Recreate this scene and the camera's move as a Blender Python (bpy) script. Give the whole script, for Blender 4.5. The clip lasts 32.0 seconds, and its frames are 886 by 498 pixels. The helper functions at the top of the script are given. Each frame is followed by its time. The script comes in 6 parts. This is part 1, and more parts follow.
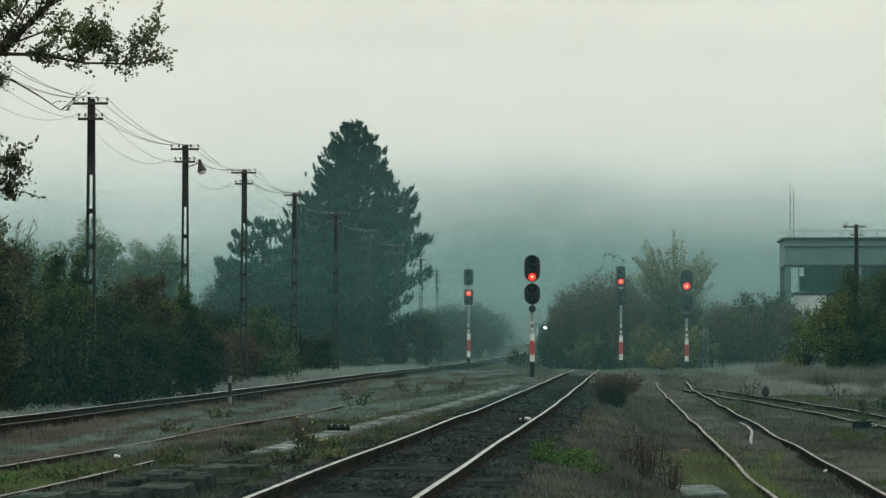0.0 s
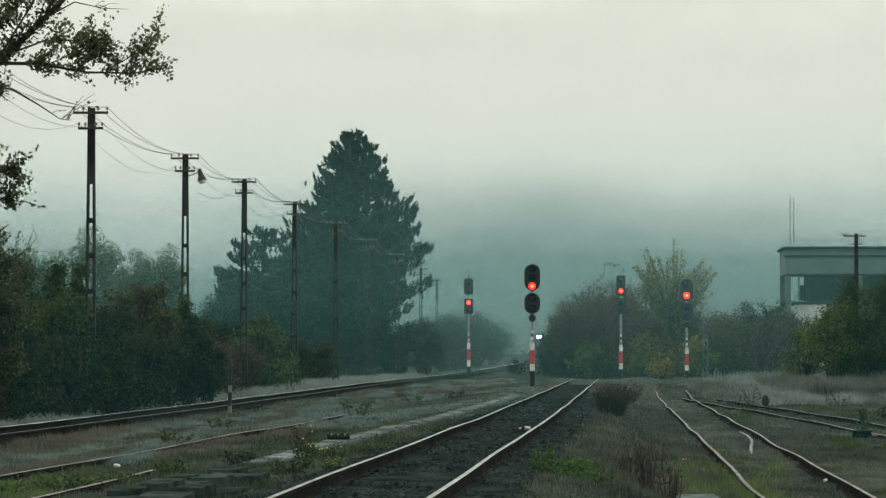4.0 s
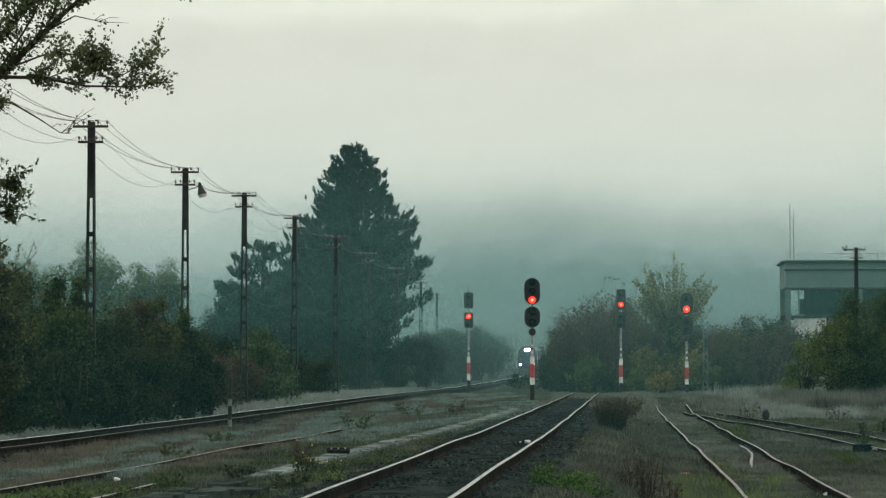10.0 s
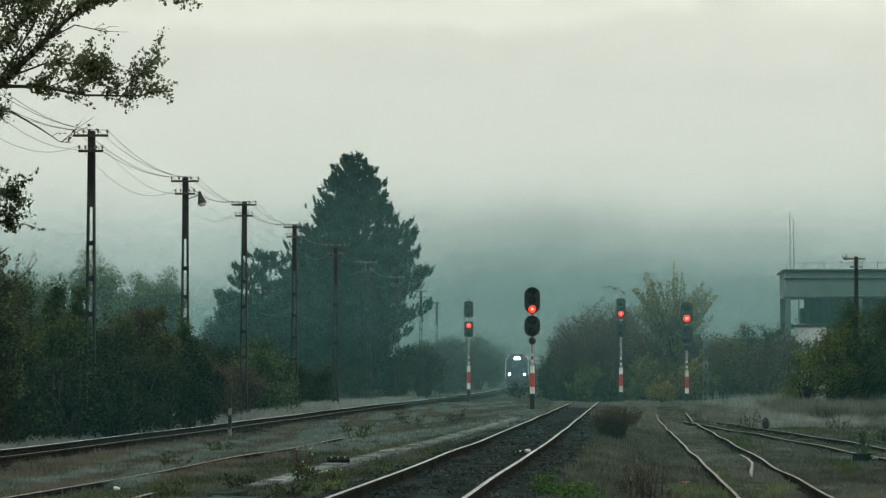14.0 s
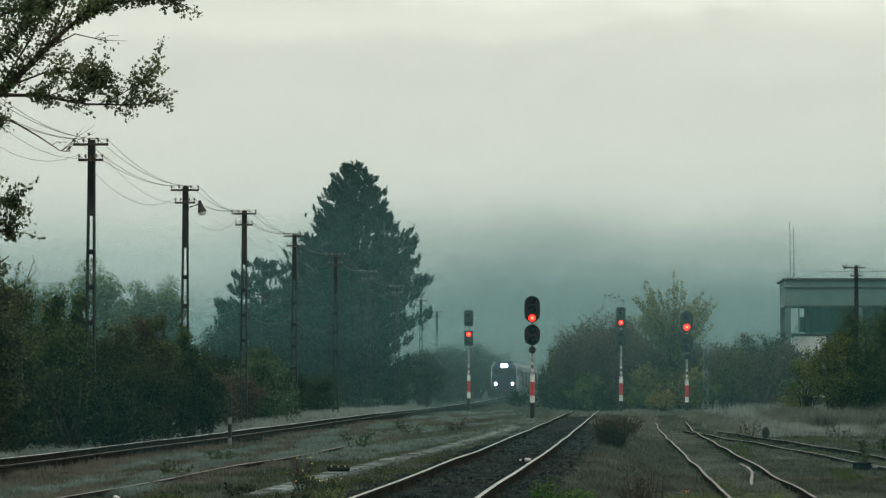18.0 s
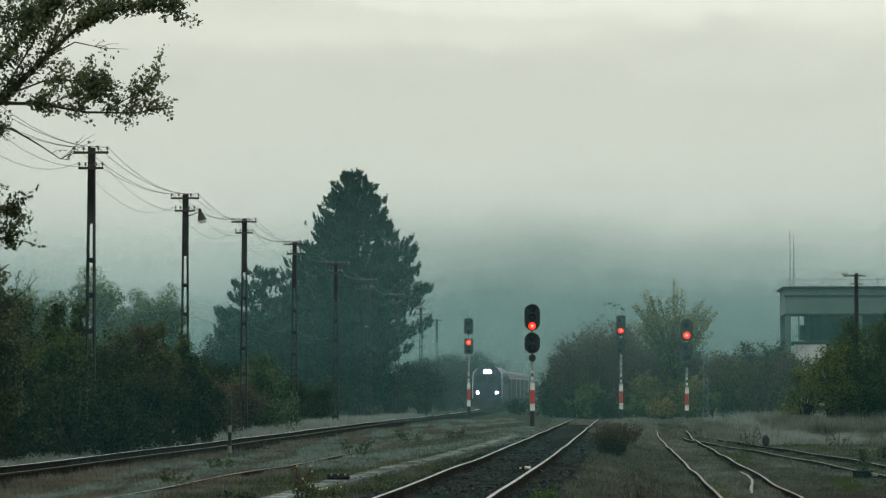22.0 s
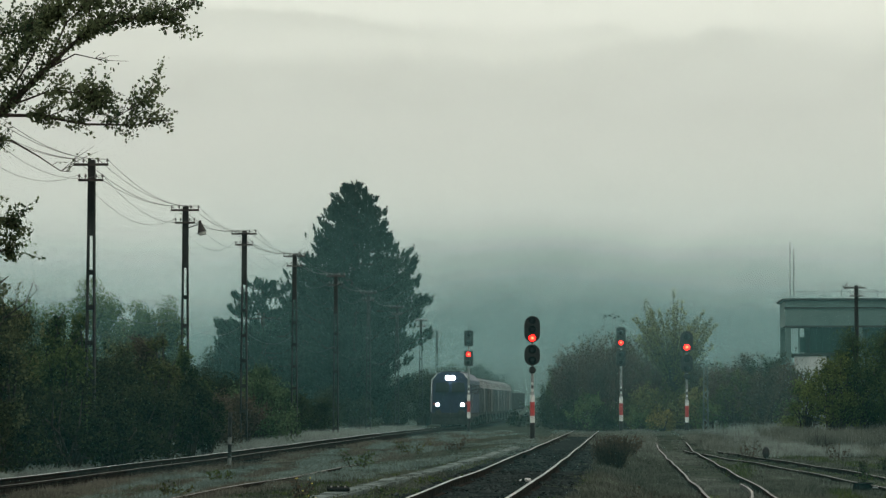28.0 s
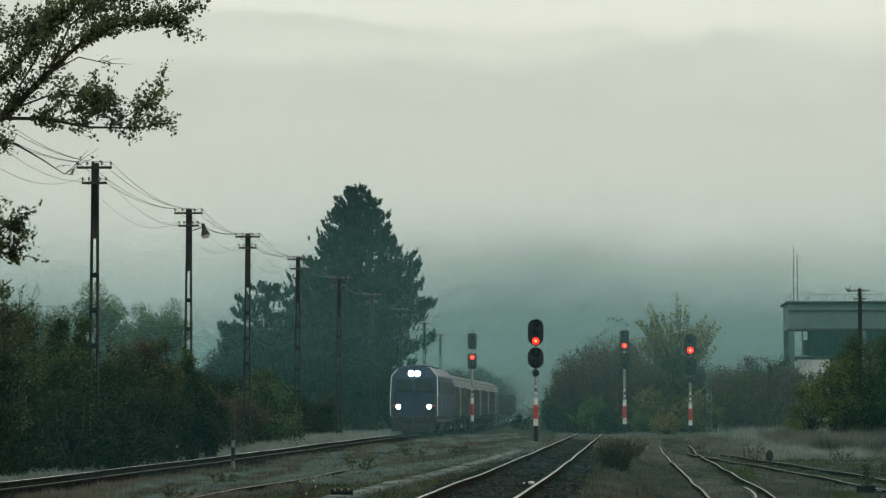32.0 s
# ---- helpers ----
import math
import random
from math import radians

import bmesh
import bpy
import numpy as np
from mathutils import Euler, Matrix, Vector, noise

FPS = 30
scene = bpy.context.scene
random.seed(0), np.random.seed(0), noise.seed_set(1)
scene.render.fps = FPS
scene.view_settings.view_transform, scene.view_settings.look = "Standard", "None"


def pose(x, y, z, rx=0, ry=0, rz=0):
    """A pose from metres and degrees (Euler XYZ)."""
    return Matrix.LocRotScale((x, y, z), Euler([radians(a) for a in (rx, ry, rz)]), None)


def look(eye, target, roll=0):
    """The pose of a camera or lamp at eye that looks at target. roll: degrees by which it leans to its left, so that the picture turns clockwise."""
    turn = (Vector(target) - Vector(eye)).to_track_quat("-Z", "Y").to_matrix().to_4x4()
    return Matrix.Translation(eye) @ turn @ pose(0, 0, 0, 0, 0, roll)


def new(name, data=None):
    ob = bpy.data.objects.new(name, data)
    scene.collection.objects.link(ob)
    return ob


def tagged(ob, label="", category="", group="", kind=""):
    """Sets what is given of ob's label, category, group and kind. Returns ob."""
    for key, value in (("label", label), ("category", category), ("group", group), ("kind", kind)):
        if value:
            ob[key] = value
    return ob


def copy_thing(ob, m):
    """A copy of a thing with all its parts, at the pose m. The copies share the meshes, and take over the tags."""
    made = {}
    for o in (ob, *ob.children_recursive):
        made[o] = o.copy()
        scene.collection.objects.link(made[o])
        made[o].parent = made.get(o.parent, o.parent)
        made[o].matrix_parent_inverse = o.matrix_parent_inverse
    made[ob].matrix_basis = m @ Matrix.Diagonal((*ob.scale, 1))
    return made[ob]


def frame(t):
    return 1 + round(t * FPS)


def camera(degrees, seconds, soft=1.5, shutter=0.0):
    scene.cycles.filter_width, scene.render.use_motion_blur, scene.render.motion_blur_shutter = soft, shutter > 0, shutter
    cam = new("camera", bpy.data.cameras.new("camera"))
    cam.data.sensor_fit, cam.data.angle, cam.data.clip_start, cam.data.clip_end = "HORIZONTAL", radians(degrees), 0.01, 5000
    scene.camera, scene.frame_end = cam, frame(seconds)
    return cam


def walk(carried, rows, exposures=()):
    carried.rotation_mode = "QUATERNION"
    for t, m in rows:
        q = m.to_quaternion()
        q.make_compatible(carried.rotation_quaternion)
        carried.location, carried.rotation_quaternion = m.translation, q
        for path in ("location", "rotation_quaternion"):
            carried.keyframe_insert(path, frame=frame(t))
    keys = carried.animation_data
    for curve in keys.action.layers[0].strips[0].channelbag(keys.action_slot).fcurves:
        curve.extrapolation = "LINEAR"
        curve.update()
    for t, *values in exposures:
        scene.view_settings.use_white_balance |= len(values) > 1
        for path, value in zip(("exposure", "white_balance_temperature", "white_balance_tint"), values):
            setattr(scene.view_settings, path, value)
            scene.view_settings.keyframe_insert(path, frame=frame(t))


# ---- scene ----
# The valley line runs along +Y; the rail tops of the middle track are at z = 0. The camera stands on a tripod between two tracks.
LENS = 17.82
cam = camera(LENS, 32.0, soft=1.3)


def aim(t, up, aside=0.0):
    return (t, pose(0, 0, 1.32, 90 + 2.005 + up, 0, 3.502 + aside))


walk(cam, [aim(0, 0), aim(3, 0.141), aim(6, 0.279), aim(9, 0.420), aim(12, 0.557), aim(14.5, 0.673), aim(17, 0.788), aim(20, 0.911),
           aim(23, 1.036), aim(25.5, 1.138), aim(28, 1.237), aim(30, 1.314), aim(31, 1.351), aim(31.5, 1.356, -0.014), aim(32, 1.297, 0.070)],
     exposures=[(0, 0.23), (9, 0.19), (20, 0.07), (32, -0.05)])

# ---------------------------------------------------------------- world and sun
world = bpy.data.worlds.new("overcast_sky")
scene.world = world
world.use_nodes = True
wt = world.node_tree
wt.nodes.clear()


def wnode(kind, **values):
    n = wt.nodes.new(kind)
    for key, value in values.items():
        n.inputs[key].default_value = value
    return n


sky = wt.nodes.new("ShaderNodeTexSky")
sky.sky_type, sky.sun_disc = "NISHITA", False
sky.sun_elevation, sky.sun_rotation = radians(24), radians(30)
sky_light = wnode("ShaderNodeBackground", Strength=0.03)
wt.links.new(sky.outputs[0], sky_light.inputs[0])
coords = wt.nodes.new("ShaderNodeTexCoord")
split = wt.nodes.new("ShaderNodeSeparateXYZ")
wt.links.new(coords.outputs["Generated"], split.inputs[0])
ramp = wt.nodes.new("ShaderNodeValToRGB")
ramp.color_ramp.interpolation = "EASE"
ramp.color_ramp.elements[0].position, ramp.color_ramp.elements[0].color = 0.0, (0.70, 0.70, 0.65, 1)
ramp.color_ramp.elements[1].position, ramp.color_ramp.elements[1].color = 1.0, (1.0, 0.985, 0.95, 1)
mid = ramp.color_ramp.elements.new(0.2)
mid.color = (0.86, 0.82, 0.66, 1)
wt.links.new(split.outputs["Z"], ramp.inputs[0])
# the overcast layer: a bright zenith that falls off to the horizon
zenith = wt.nodes.new("ShaderNodeMapRange")
zenith.inputs["From Min"].default_value, zenith.inputs["From Max"].default_value = 0.08, 0.9
zenith.inputs["To Min"].default_value, zenith.inputs["To Max"].default_value = 1.0, 2.3
wt.links.new(split.outputs["Z"], zenith.inputs[0])
cloud_light = wnode("ShaderNodeBackground", Strength=1.15)
wt.links.new(ramp.outputs[0], cloud_light.inputs[0])
wt.links.new(zenith.outputs[0], cloud_light.inputs[1])
both = wt.nodes.new("ShaderNodeAddShader")
wt.links.new(sky_light.outputs[0], both.inputs[0])
wt.links.new(cloud_light.outputs[0], both.inputs[1])
out = wt.nodes.new("ShaderNodeOutputWorld")
wt.links.new(both.outputs[0], out.inputs[0])

sun = new("sun", bpy.data.lights.new("sun", "SUN"))
sun.data.energy, sun.data.angle, sun.data.color = 0.6, radians(40), (1.0, 0.95, 0.86)
sun.matrix_world = look((0, 0, 100), (-60, -100, -20))


# ---------------------------------------------------------------- materials
def mat(name, dark, light, scale=8.0, rough=0.85, bump=0.3, metal=0.0, fine=60.0, spec=0.3, island=0.0, per_object=0.0):
    """Two colours mixed by coarse and fine noise, with relief; island and per_object vary the brightness piece by piece."""
    m = bpy.data.materials.new(name)
    m.use_nodes = True
    t = m.node_tree
    b = t.nodes["Principled BSDF"]
    pos = t.nodes.new("ShaderNodeNewGeometry" if not metal else "ShaderNodeTexCoord")
    vector = pos.outputs["Position"] if not metal else pos.outputs["Object"]
    big = t.nodes.new("ShaderNodeTexNoise")
    big.inputs["Scale"].default_value, big.inputs["Detail"].default_value = scale, 4
    small = t.nodes.new("ShaderNodeTexNoise")
    small.inputs["Scale"].default_value, small.inputs["Detail"].default_value = fine, 3
    for n in (big, small):
        t.links.new(vector, n.inputs["Vector"])
    add = t.nodes.new("ShaderNodeMath")
    add.operation = "MULTIPLY_ADD"
    add.inputs[1].default_value, add.inputs[2].default_value = 0.4, -0.2
    t.links.new(small.outputs["Fac"], add.inputs[0])
    total = t.nodes.new("ShaderNodeMath")
    t.links.new(big.outputs["Fac"], total.inputs[0])
    t.links.new(add.outputs[0], total.inputs[1])
    cr = t.nodes.new("ShaderNodeValToRGB")
    cr.color_ramp.elements[0].position, cr.color_ramp.elements[0].color = 0.32, (*dark, 1)
    cr.color_ramp.elements[1].position, cr.color_ramp.elements[1].color = 0.68, (*light, 1)
    t.links.new(total.outputs[0], cr.inputs[0])
    colour = cr.outputs[0]
    amount = island or per_object
    if amount:
        src = t.nodes.new("ShaderNodeNewGeometry").outputs["Random Per Island"] if island else t.nodes.new("ShaderNodeObjectInfo").outputs["Random"]
        span = t.nodes.new("ShaderNodeMapRange")
        span.inputs["To Min"].default_value, span.inputs["To Max"].default_value = 1 - amount, 1 + amount
        t.links.new(src, span.inputs[0])
        hsv = t.nodes.new("ShaderNodeHueSaturation")
        t.links.new(span.outputs[0], hsv.inputs["Value"])
        t.links.new(colour, hsv.inputs["Color"])
        colour = hsv.outputs[0]
    t.links.new(colour, b.inputs["Base Color"])
    b.inputs["Roughness"].default_value, b.inputs["Metallic"].default_value = rough, metal
    b.inputs["Specular IOR Level"].default_value = spec
    if bump:
        bp = t.nodes.new("ShaderNodeBump")
        bp.inputs["Strength"].default_value, bp.inputs["Distance"].default_value = bump, 0.02
        t.links.new(total.outputs[0], bp.inputs["Height"])
        t.links.new(bp.outputs[0], b.inputs["Normal"])
    return m


def leaf_mat(name, dark, light, through_light=0.3):
    """Leaf colours that vary from leaf to leaf and, in drifts, over the plant."""
    m = bpy.data.materials.new(name)
    m.use_nodes = True
    t = m.node_tree
    t.nodes.clear()
    g = t.nodes.new("ShaderNodeNewGeometry")
    nz = t.nodes.new("ShaderNodeTexNoise")
    nz.inputs["Scale"].default_value, nz.inputs["Detail"].default_value = 0.9, 5
    t.links.new(g.outputs["Position"], nz.inputs["Vector"])
    mixed = t.nodes.new("ShaderNodeMath")
    mixed.operation = "MULTIPLY_ADD"
    mixed.inputs[1].default_value = 0.45
    t.links.new(g.outputs["Random Per Island"], mixed.inputs[0])
    t.links.new(nz.outputs["Fac"], mixed.inputs[2])
    cr = t.nodes.new("ShaderNodeValToRGB")
    cr.color_ramp.elements[0].position, cr.color_ramp.elements[0].color = 0.46, (*dark, 1)
    cr.color_ramp.elements[1].position, cr.color_ramp.elements[1].color = 0.96, (*light, 1)
    t.links.new(mixed.outputs[0], cr.inputs[0])
    d = t.nodes.new("ShaderNodeBsdfDiffuse")
    tr = t.nodes.new("ShaderNodeBsdfTranslucent")
    mx = t.nodes.new("ShaderNodeMixShader")
    mx.inputs[0].default_value = through_light
    o = t.nodes.new("ShaderNodeOutputMaterial")
    t.links.new(cr.outputs[0], d.inputs[0])
    t.links.new(cr.outputs[0], tr.inputs[0])
    t.links.new(d.outputs[0], mx.inputs[1])
    t.links.new(tr.outputs[0], mx.inputs[2])
    t.links.new(mx.outputs[0], o.inputs[0])
    return m


def glow_mat(name, colour, strength):
    m = bpy.data.materials.new(name)
    m.use_nodes = True
    b = m.node_tree.nodes["Principled BSDF"]
    b.inputs["Base Color"].default_value = (*colour, 1)
    b.inputs["Emission Color"].default_value = (*colour, 1)
    b.inputs["Emission Strength"].default_value = strength
    return m


def glass_mat(name, colour=(0.02, 0.03, 0.03), rough=0.08, sheen=0.5):
    m = bpy.data.materials.new(name)
    m.use_nodes = True
    b = m.node_tree.nodes["Principled BSDF"]
    b.inputs["Base Color"].default_value = (*colour, 1)
    b.inputs["Roughness"].default_value = rough
    b.inputs["Specular IOR Level"].default_value = sheen
    return m


def mist_mat(name, colour, low, peak, rise, fall, end, grain, sway, lean=(1.0, 1.0, 2.6), drops=1.3):
    """A veil of fine drops, mostly clear. Its density climbs from low to peak over the heights rise, and sinks to end over the heights fall;
    drifting wisps shift those heights by up to sway metres."""
    m = bpy.data.materials.new(name)
    m.use_nodes = True
    t = m.node_tree
    t.nodes.clear()
    g = t.nodes.new("ShaderNodeNewGeometry")
    sp = t.nodes.new("ShaderNodeSeparateXYZ")
    t.links.new(g.outputs["Position"], sp.inputs[0])
    mp = t.nodes.new("ShaderNodeMapping")
    mp.inputs["Scale"].default_value = lean
    t.links.new(g.outputs["Position"], mp.inputs["Vector"])
    nz = t.nodes.new("ShaderNodeTexNoise")
    nz.inputs["Scale"].default_value, nz.inputs["Detail"].default_value, nz.inputs["Roughness"].default_value = grain, 3, 0.5
    t.links.new(mp.outputs[0], nz.inputs["Vector"])

    def calc(how, x, y, z=None):
        n = t.nodes.new("ShaderNodeMath")
        n.operation = how
        for i, v in enumerate((x, y, z)):
            if isinstance(v, (int, float)):
                n.inputs[i].default_value = v
            elif v is not None:
                t.links.new(v, n.inputs[i])
        return n.outputs[0]

    def ease(v, lo, hi):
        n = t.nodes.new("ShaderNodeMapRange")
        n.interpolation_type = "SMOOTHERSTEP"
        n.inputs["From Min"].default_value, n.inputs["From Max"].default_value = lo, hi
        t.links.new(v, n.inputs["Value"])
        return n.outputs["Result"]
    height = calc("MULTIPLY_ADD", calc("SUBTRACT", nz.outputs["Fac"], 0.5), 4.0 * sway, sp.outputs["Z"])
    density = calc("MULTIPLY_ADD", ease(height, *rise), peak - low, low)
    density = calc("MULTIPLY_ADD", ease(height, *fall), end - peak, density)
    # the drops are grainy
    wn = t.nodes.new("ShaderNodeTexWhiteNoise")
    t.links.new(g.outputs["Position"], wn.inputs["Vector"])
    reach = calc("MULTIPLY", calc("MAXIMUM", calc("MINIMUM", density, calc("SUBTRACT", 0.55, density)), 0.0), drops)
    density = calc("MULTIPLY_ADD", calc("SUBTRACT", wn.outputs["Value"], 0.5), reach, density)
    d = t.nodes.new("ShaderNodeBsdfDiffuse")
    tr = t.nodes.new("ShaderNodeBsdfTranslucent")
    d.inputs[0].default_value = tr.inputs[0].default_value = (*colour, 1)
    soft = t.nodes.new("ShaderNodeMixShader")
    t.links.new(d.outputs[0], soft.inputs[1])
    t.links.new(tr.outputs[0], soft.inputs[2])
    clear = t.nodes.new("ShaderNodeBsdfTransparent")
    mx = t.nodes.new("ShaderNodeMixShader")
    t.links.new(density, mx.inputs[0])
    t.links.new(clear.outputs[0], mx.inputs[1])
    t.links.new(soft.outputs[0], mx.inputs[2])
    o = t.nodes.new("ShaderNodeOutputMaterial")
    t.links.new(mx.outputs[0], o.inputs[0])
    return m


SOIL = mat("damp_soil", (0.00874, 0.0119, 0.00927), (0.0309, 0.0367, 0.0278), 0.9, 0.95, 0.6, fine=14, spec=0.0)
GRAVEL = mat("old_ballast", (0.0038, 0.005, 0.005), (0.0176, 0.022, 0.021), 2.5, 0.9, 0.8, fine=30, island=0.5, spec=0.0)
RAIL_SIDE = mat("rusty_rail", (0.007, 0.0055, 0.005), (0.022, 0.017, 0.014), 3, 0.9, 0.4, fine=40, spec=0.0)
RAIL_TOP = mat("worn_rail_head", (0.045, 0.050, 0.050), (0.215, 0.232, 0.230), 2.2, 0.42, 0.12, metal=1.0, fine=14)
RAIL_BRIGHT = mat("polished_rail_head", (0.567, 0.594, 0.594), (0.864, 0.884, 0.871), 0.9, 0.37, 0.03, metal=1.0, fine=9)
# Near black colour: rail shade on the main track's bed, iron on small things.
BLACK_AND_SHADE = mat("near_black_with_rail_shade", (0.0025, 0.003, 0.003), (0.0118, 0.013, 0.012), 2.5, 0.9, 0.8, fine=30, spec=0.0)
RAIL_DULL = mat("dull_rail_head", (0.012, 0.012, 0.011), (0.105, 0.105, 0.098), 1.6, 0.6, 0.1, metal=1.0, fine=9)
# a darker head, for the near rail of the main track
RAIL_DARK = mat("dark_rail_head", (0.012, 0.012, 0.011), (0.055, 0.055, 0.05), 2.2, 0.7, 0.2, fine=14, spec=0.1)
for worn, film in ((RAIL_TOP, 0.3), (RAIL_BRIGHT, 0.4)):
    worn.node_tree.nodes["Principled BSDF"].inputs["Coat Weight"].default_value = film
    worn.node_tree.nodes["Principled BSDF"].inputs["Coat Roughness"].default_value = 0.07
SLEEPER = mat("weathered_sleeper", (0.0126, 0.013, 0.011), (0.0462, 0.05, 0.045), 5, 0.9, 0.6, fine=35, per_object=0.4, spec=0.0)
CONCRETE = mat("stained_concrete", (0.0336, 0.043, 0.04), (0.105, 0.128, 0.12), 2.2, 0.9, 0.4, fine=30, per_object=0.2, spec=0.0)
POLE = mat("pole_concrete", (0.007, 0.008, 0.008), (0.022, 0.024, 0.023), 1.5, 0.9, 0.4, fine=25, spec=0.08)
STEEL = mat("galvanised_steel", (0.07, 0.08, 0.08), (0.20, 0.215, 0.215), 4, 0.6, 0.2, fine=30)
IRON = mat("dark_iron", (0.012, 0.012, 0.012), (0.04, 0.036, 0.032), 4, 0.6, 0.2, fine=30, spec=0.08)
BLACK = mat("black_enamel", (0.008, 0.008, 0.009), (0.02, 0.02, 0.02), 3, 0.5, 0.1, fine=30, spec=0.08)
WHITE = mat("white_paint", (0.27, 0.29, 0.28), (0.50, 0.52, 0.505), 3, 0.6, 0.15, fine=30)
RED = mat("red_paint", (0.17, 0.016, 0.017), (0.29, 0.03, 0.03), 3, 0.6, 0.15, fine=30)
PORCELAIN = mat("sooty_porcelain", (0.03, 0.03, 0.03), (0.12, 0.12, 0.115), 8, 0.3, 0.0)
BARK = mat("bark", (0.012, 0.0105, 0.0085), (0.038, 0.033, 0.027), 4, 0.95, 0.8, fine=25, spec=0.08)
RED_LAMP = glow_mat("red_signal_light", (1.0, 0.008, 0.005), 7.0)
RED_BULB = glow_mat("red_signal_filament", (1.0, 0.24, 0.09), 2.6)
LENS_DARK = glass_mat("unlit_lens", (0.008, 0.009, 0.011), 0.3, 0.08)
HEADLIGHT = glow_mat("headlight", (0.92, 0.97, 1.0), 90.0)
MARKER = glow_mat("marker_light", (0.86, 0.85, 1.0), 45.0)
GLASS = glass_mat("dark_window_glass", (0.006, 0.008, 0.010), 0.12, 0.06)
PINE_LEAF = leaf_mat("pine_needles", (0.007, 0.017, 0.014), (0.033, 0.058, 0.044), 0.15)
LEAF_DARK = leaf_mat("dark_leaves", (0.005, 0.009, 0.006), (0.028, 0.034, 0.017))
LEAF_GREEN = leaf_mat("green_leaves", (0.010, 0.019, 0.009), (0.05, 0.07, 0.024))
LEAF_MID = leaf_mat("mid_green_leaves", (0.016, 0.030, 0.013), (0.075, 0.10, 0.038))
LEAF_WEED = leaf_mat("weed_leaves", (0.012, 0.030, 0.009), (0.055, 0.105, 0.028))
LEAF_FRESH = leaf_mat("fresh_green_leaves", (0.0133, 0.0245, 0.013), (0.0555, 0.085, 0.0418))
LEAF_WILLOW = leaf_mat("willow_leaves", (0.0128, 0.0198, 0.0096), (0.068, 0.076, 0.036))
LEAF_OLIVE = leaf_mat("olive_green_leaves", (0.0123, 0.0179, 0.00765), (0.0598, 0.0663, 0.0255))
LEAF_LIME = leaf_mat("lime_leaves", (0.014, 0.026, 0.009), (0.092, 0.112, 0.030))
LEAF_YELLOW = leaf_mat("yellowing_leaves", (0.05, 0.05, 0.016), (0.20, 0.16, 0.05))
LEAF_FAN = leaf_mat("olive_leaves", (0.034, 0.038, 0.015), (0.15, 0.145, 0.055))
LEAF_BROWN = leaf_mat("russet_leaves", (0.0168, 0.015, 0.011), (0.0605, 0.05, 0.034))
LEAF_POPLAR = leaf_mat("poplar_leaves", (0.020, 0.036, 0.022), (0.10, 0.125, 0.062), 0.45)
GRASS_PALE = leaf_mat("frosted_grass", (0.0297, 0.0341, 0.0284), (0.123, 0.139, 0.118), 0.35)
GRASS_MINT = leaf_mat("frozen_grass", (0.0333, 0.046, 0.0407), (0.131, 0.177, 0.161), 0.35)
GRASS_FROST = leaf_mat("thick_frosted_grass", (0.072, 0.083, 0.074), (0.175, 0.215, 0.198), 0.35)
GRASS_DRY = leaf_mat("dry_grass", (0.0158, 0.0201, 0.0149), (0.0725, 0.0816, 0.0649), 0.35)
GRASS_TAWNY = leaf_mat("tawny_grass", (0.022, 0.022, 0.016), (0.108, 0.104, 0.084), 0.35)
GRASS_GREEN = leaf_mat("green_grass", (0.0101, 0.0179, 0.006), (0.0504, 0.0728, 0.02), 0.35)
GRASS_RANK = leaf_mat("rank_grass", (0.021, 0.0336, 0.012), (0.11, 0.15, 0.052), 0.35)
FOREST = leaf_mat("forest_leaves", (0.006, 0.012, 0.010), (0.03, 0.045, 0.028), 0.1)


# ---------------------------------------------------------------- building helpers
def part(name, bm, material, parent=None, label=""):
    me = bpy.data.meshes.new(name)
    bm.to_mesh(me)
    bm.free()
    me.materials.append(material)
    ob = new(name, me)
    ob.parent = parent
    if label:
        tagged(ob, label)
    return ob


def thing(name, label, category, at=None, group="", kind=""):
    ob = new(name)
    if at is not None:
        ob.matrix_basis = at
    return tagged(ob, label, category, group, kind)


def quads(name, corners, material, parent=None, sides=4):
    """A mesh of loose faces from an array (n, sides, 3)."""
    n = len(corners)
    me = bpy.data.meshes.new(name)
    me.vertices.add(n * sides)
    me.vertices.foreach_set("co", np.ascontiguousarray(corners, dtype=np.float32).ravel())
    me.loops.add(n * sides)
    me.loops.foreach_set("vertex_index", np.arange(n * sides, dtype=np.int32))
    me.polygons.add(n)
    me.polygons.foreach_set("loop_start", np.arange(0, n * sides, sides, dtype=np.int32))
    me.update(calc_edges=True)
    me.materials.append(material)
    ob = new(name, me)
    ob.parent = parent
    return ob


def box(bm, x0, x1, y0, y1, z0, z1, bevel=0.0):
    r = bmesh.ops.create_cube(bm, size=1.0)
    vs = r["verts"]
    for v in vs:
        v.co = Vector(((x0 + x1) / 2 + v.co.x * (x1 - x0), (y0 + y1) / 2 + v.co.y * (y1 - y0), (z0 + z1) / 2 + v.co.z * (z1 - z0)))
    if bevel:
        es = {e for v in vs for e in v.link_edges}
        bmesh.ops.bevel(bm, geom=list(es), offset=bevel, segments=1, affect="EDGES")
    return bm


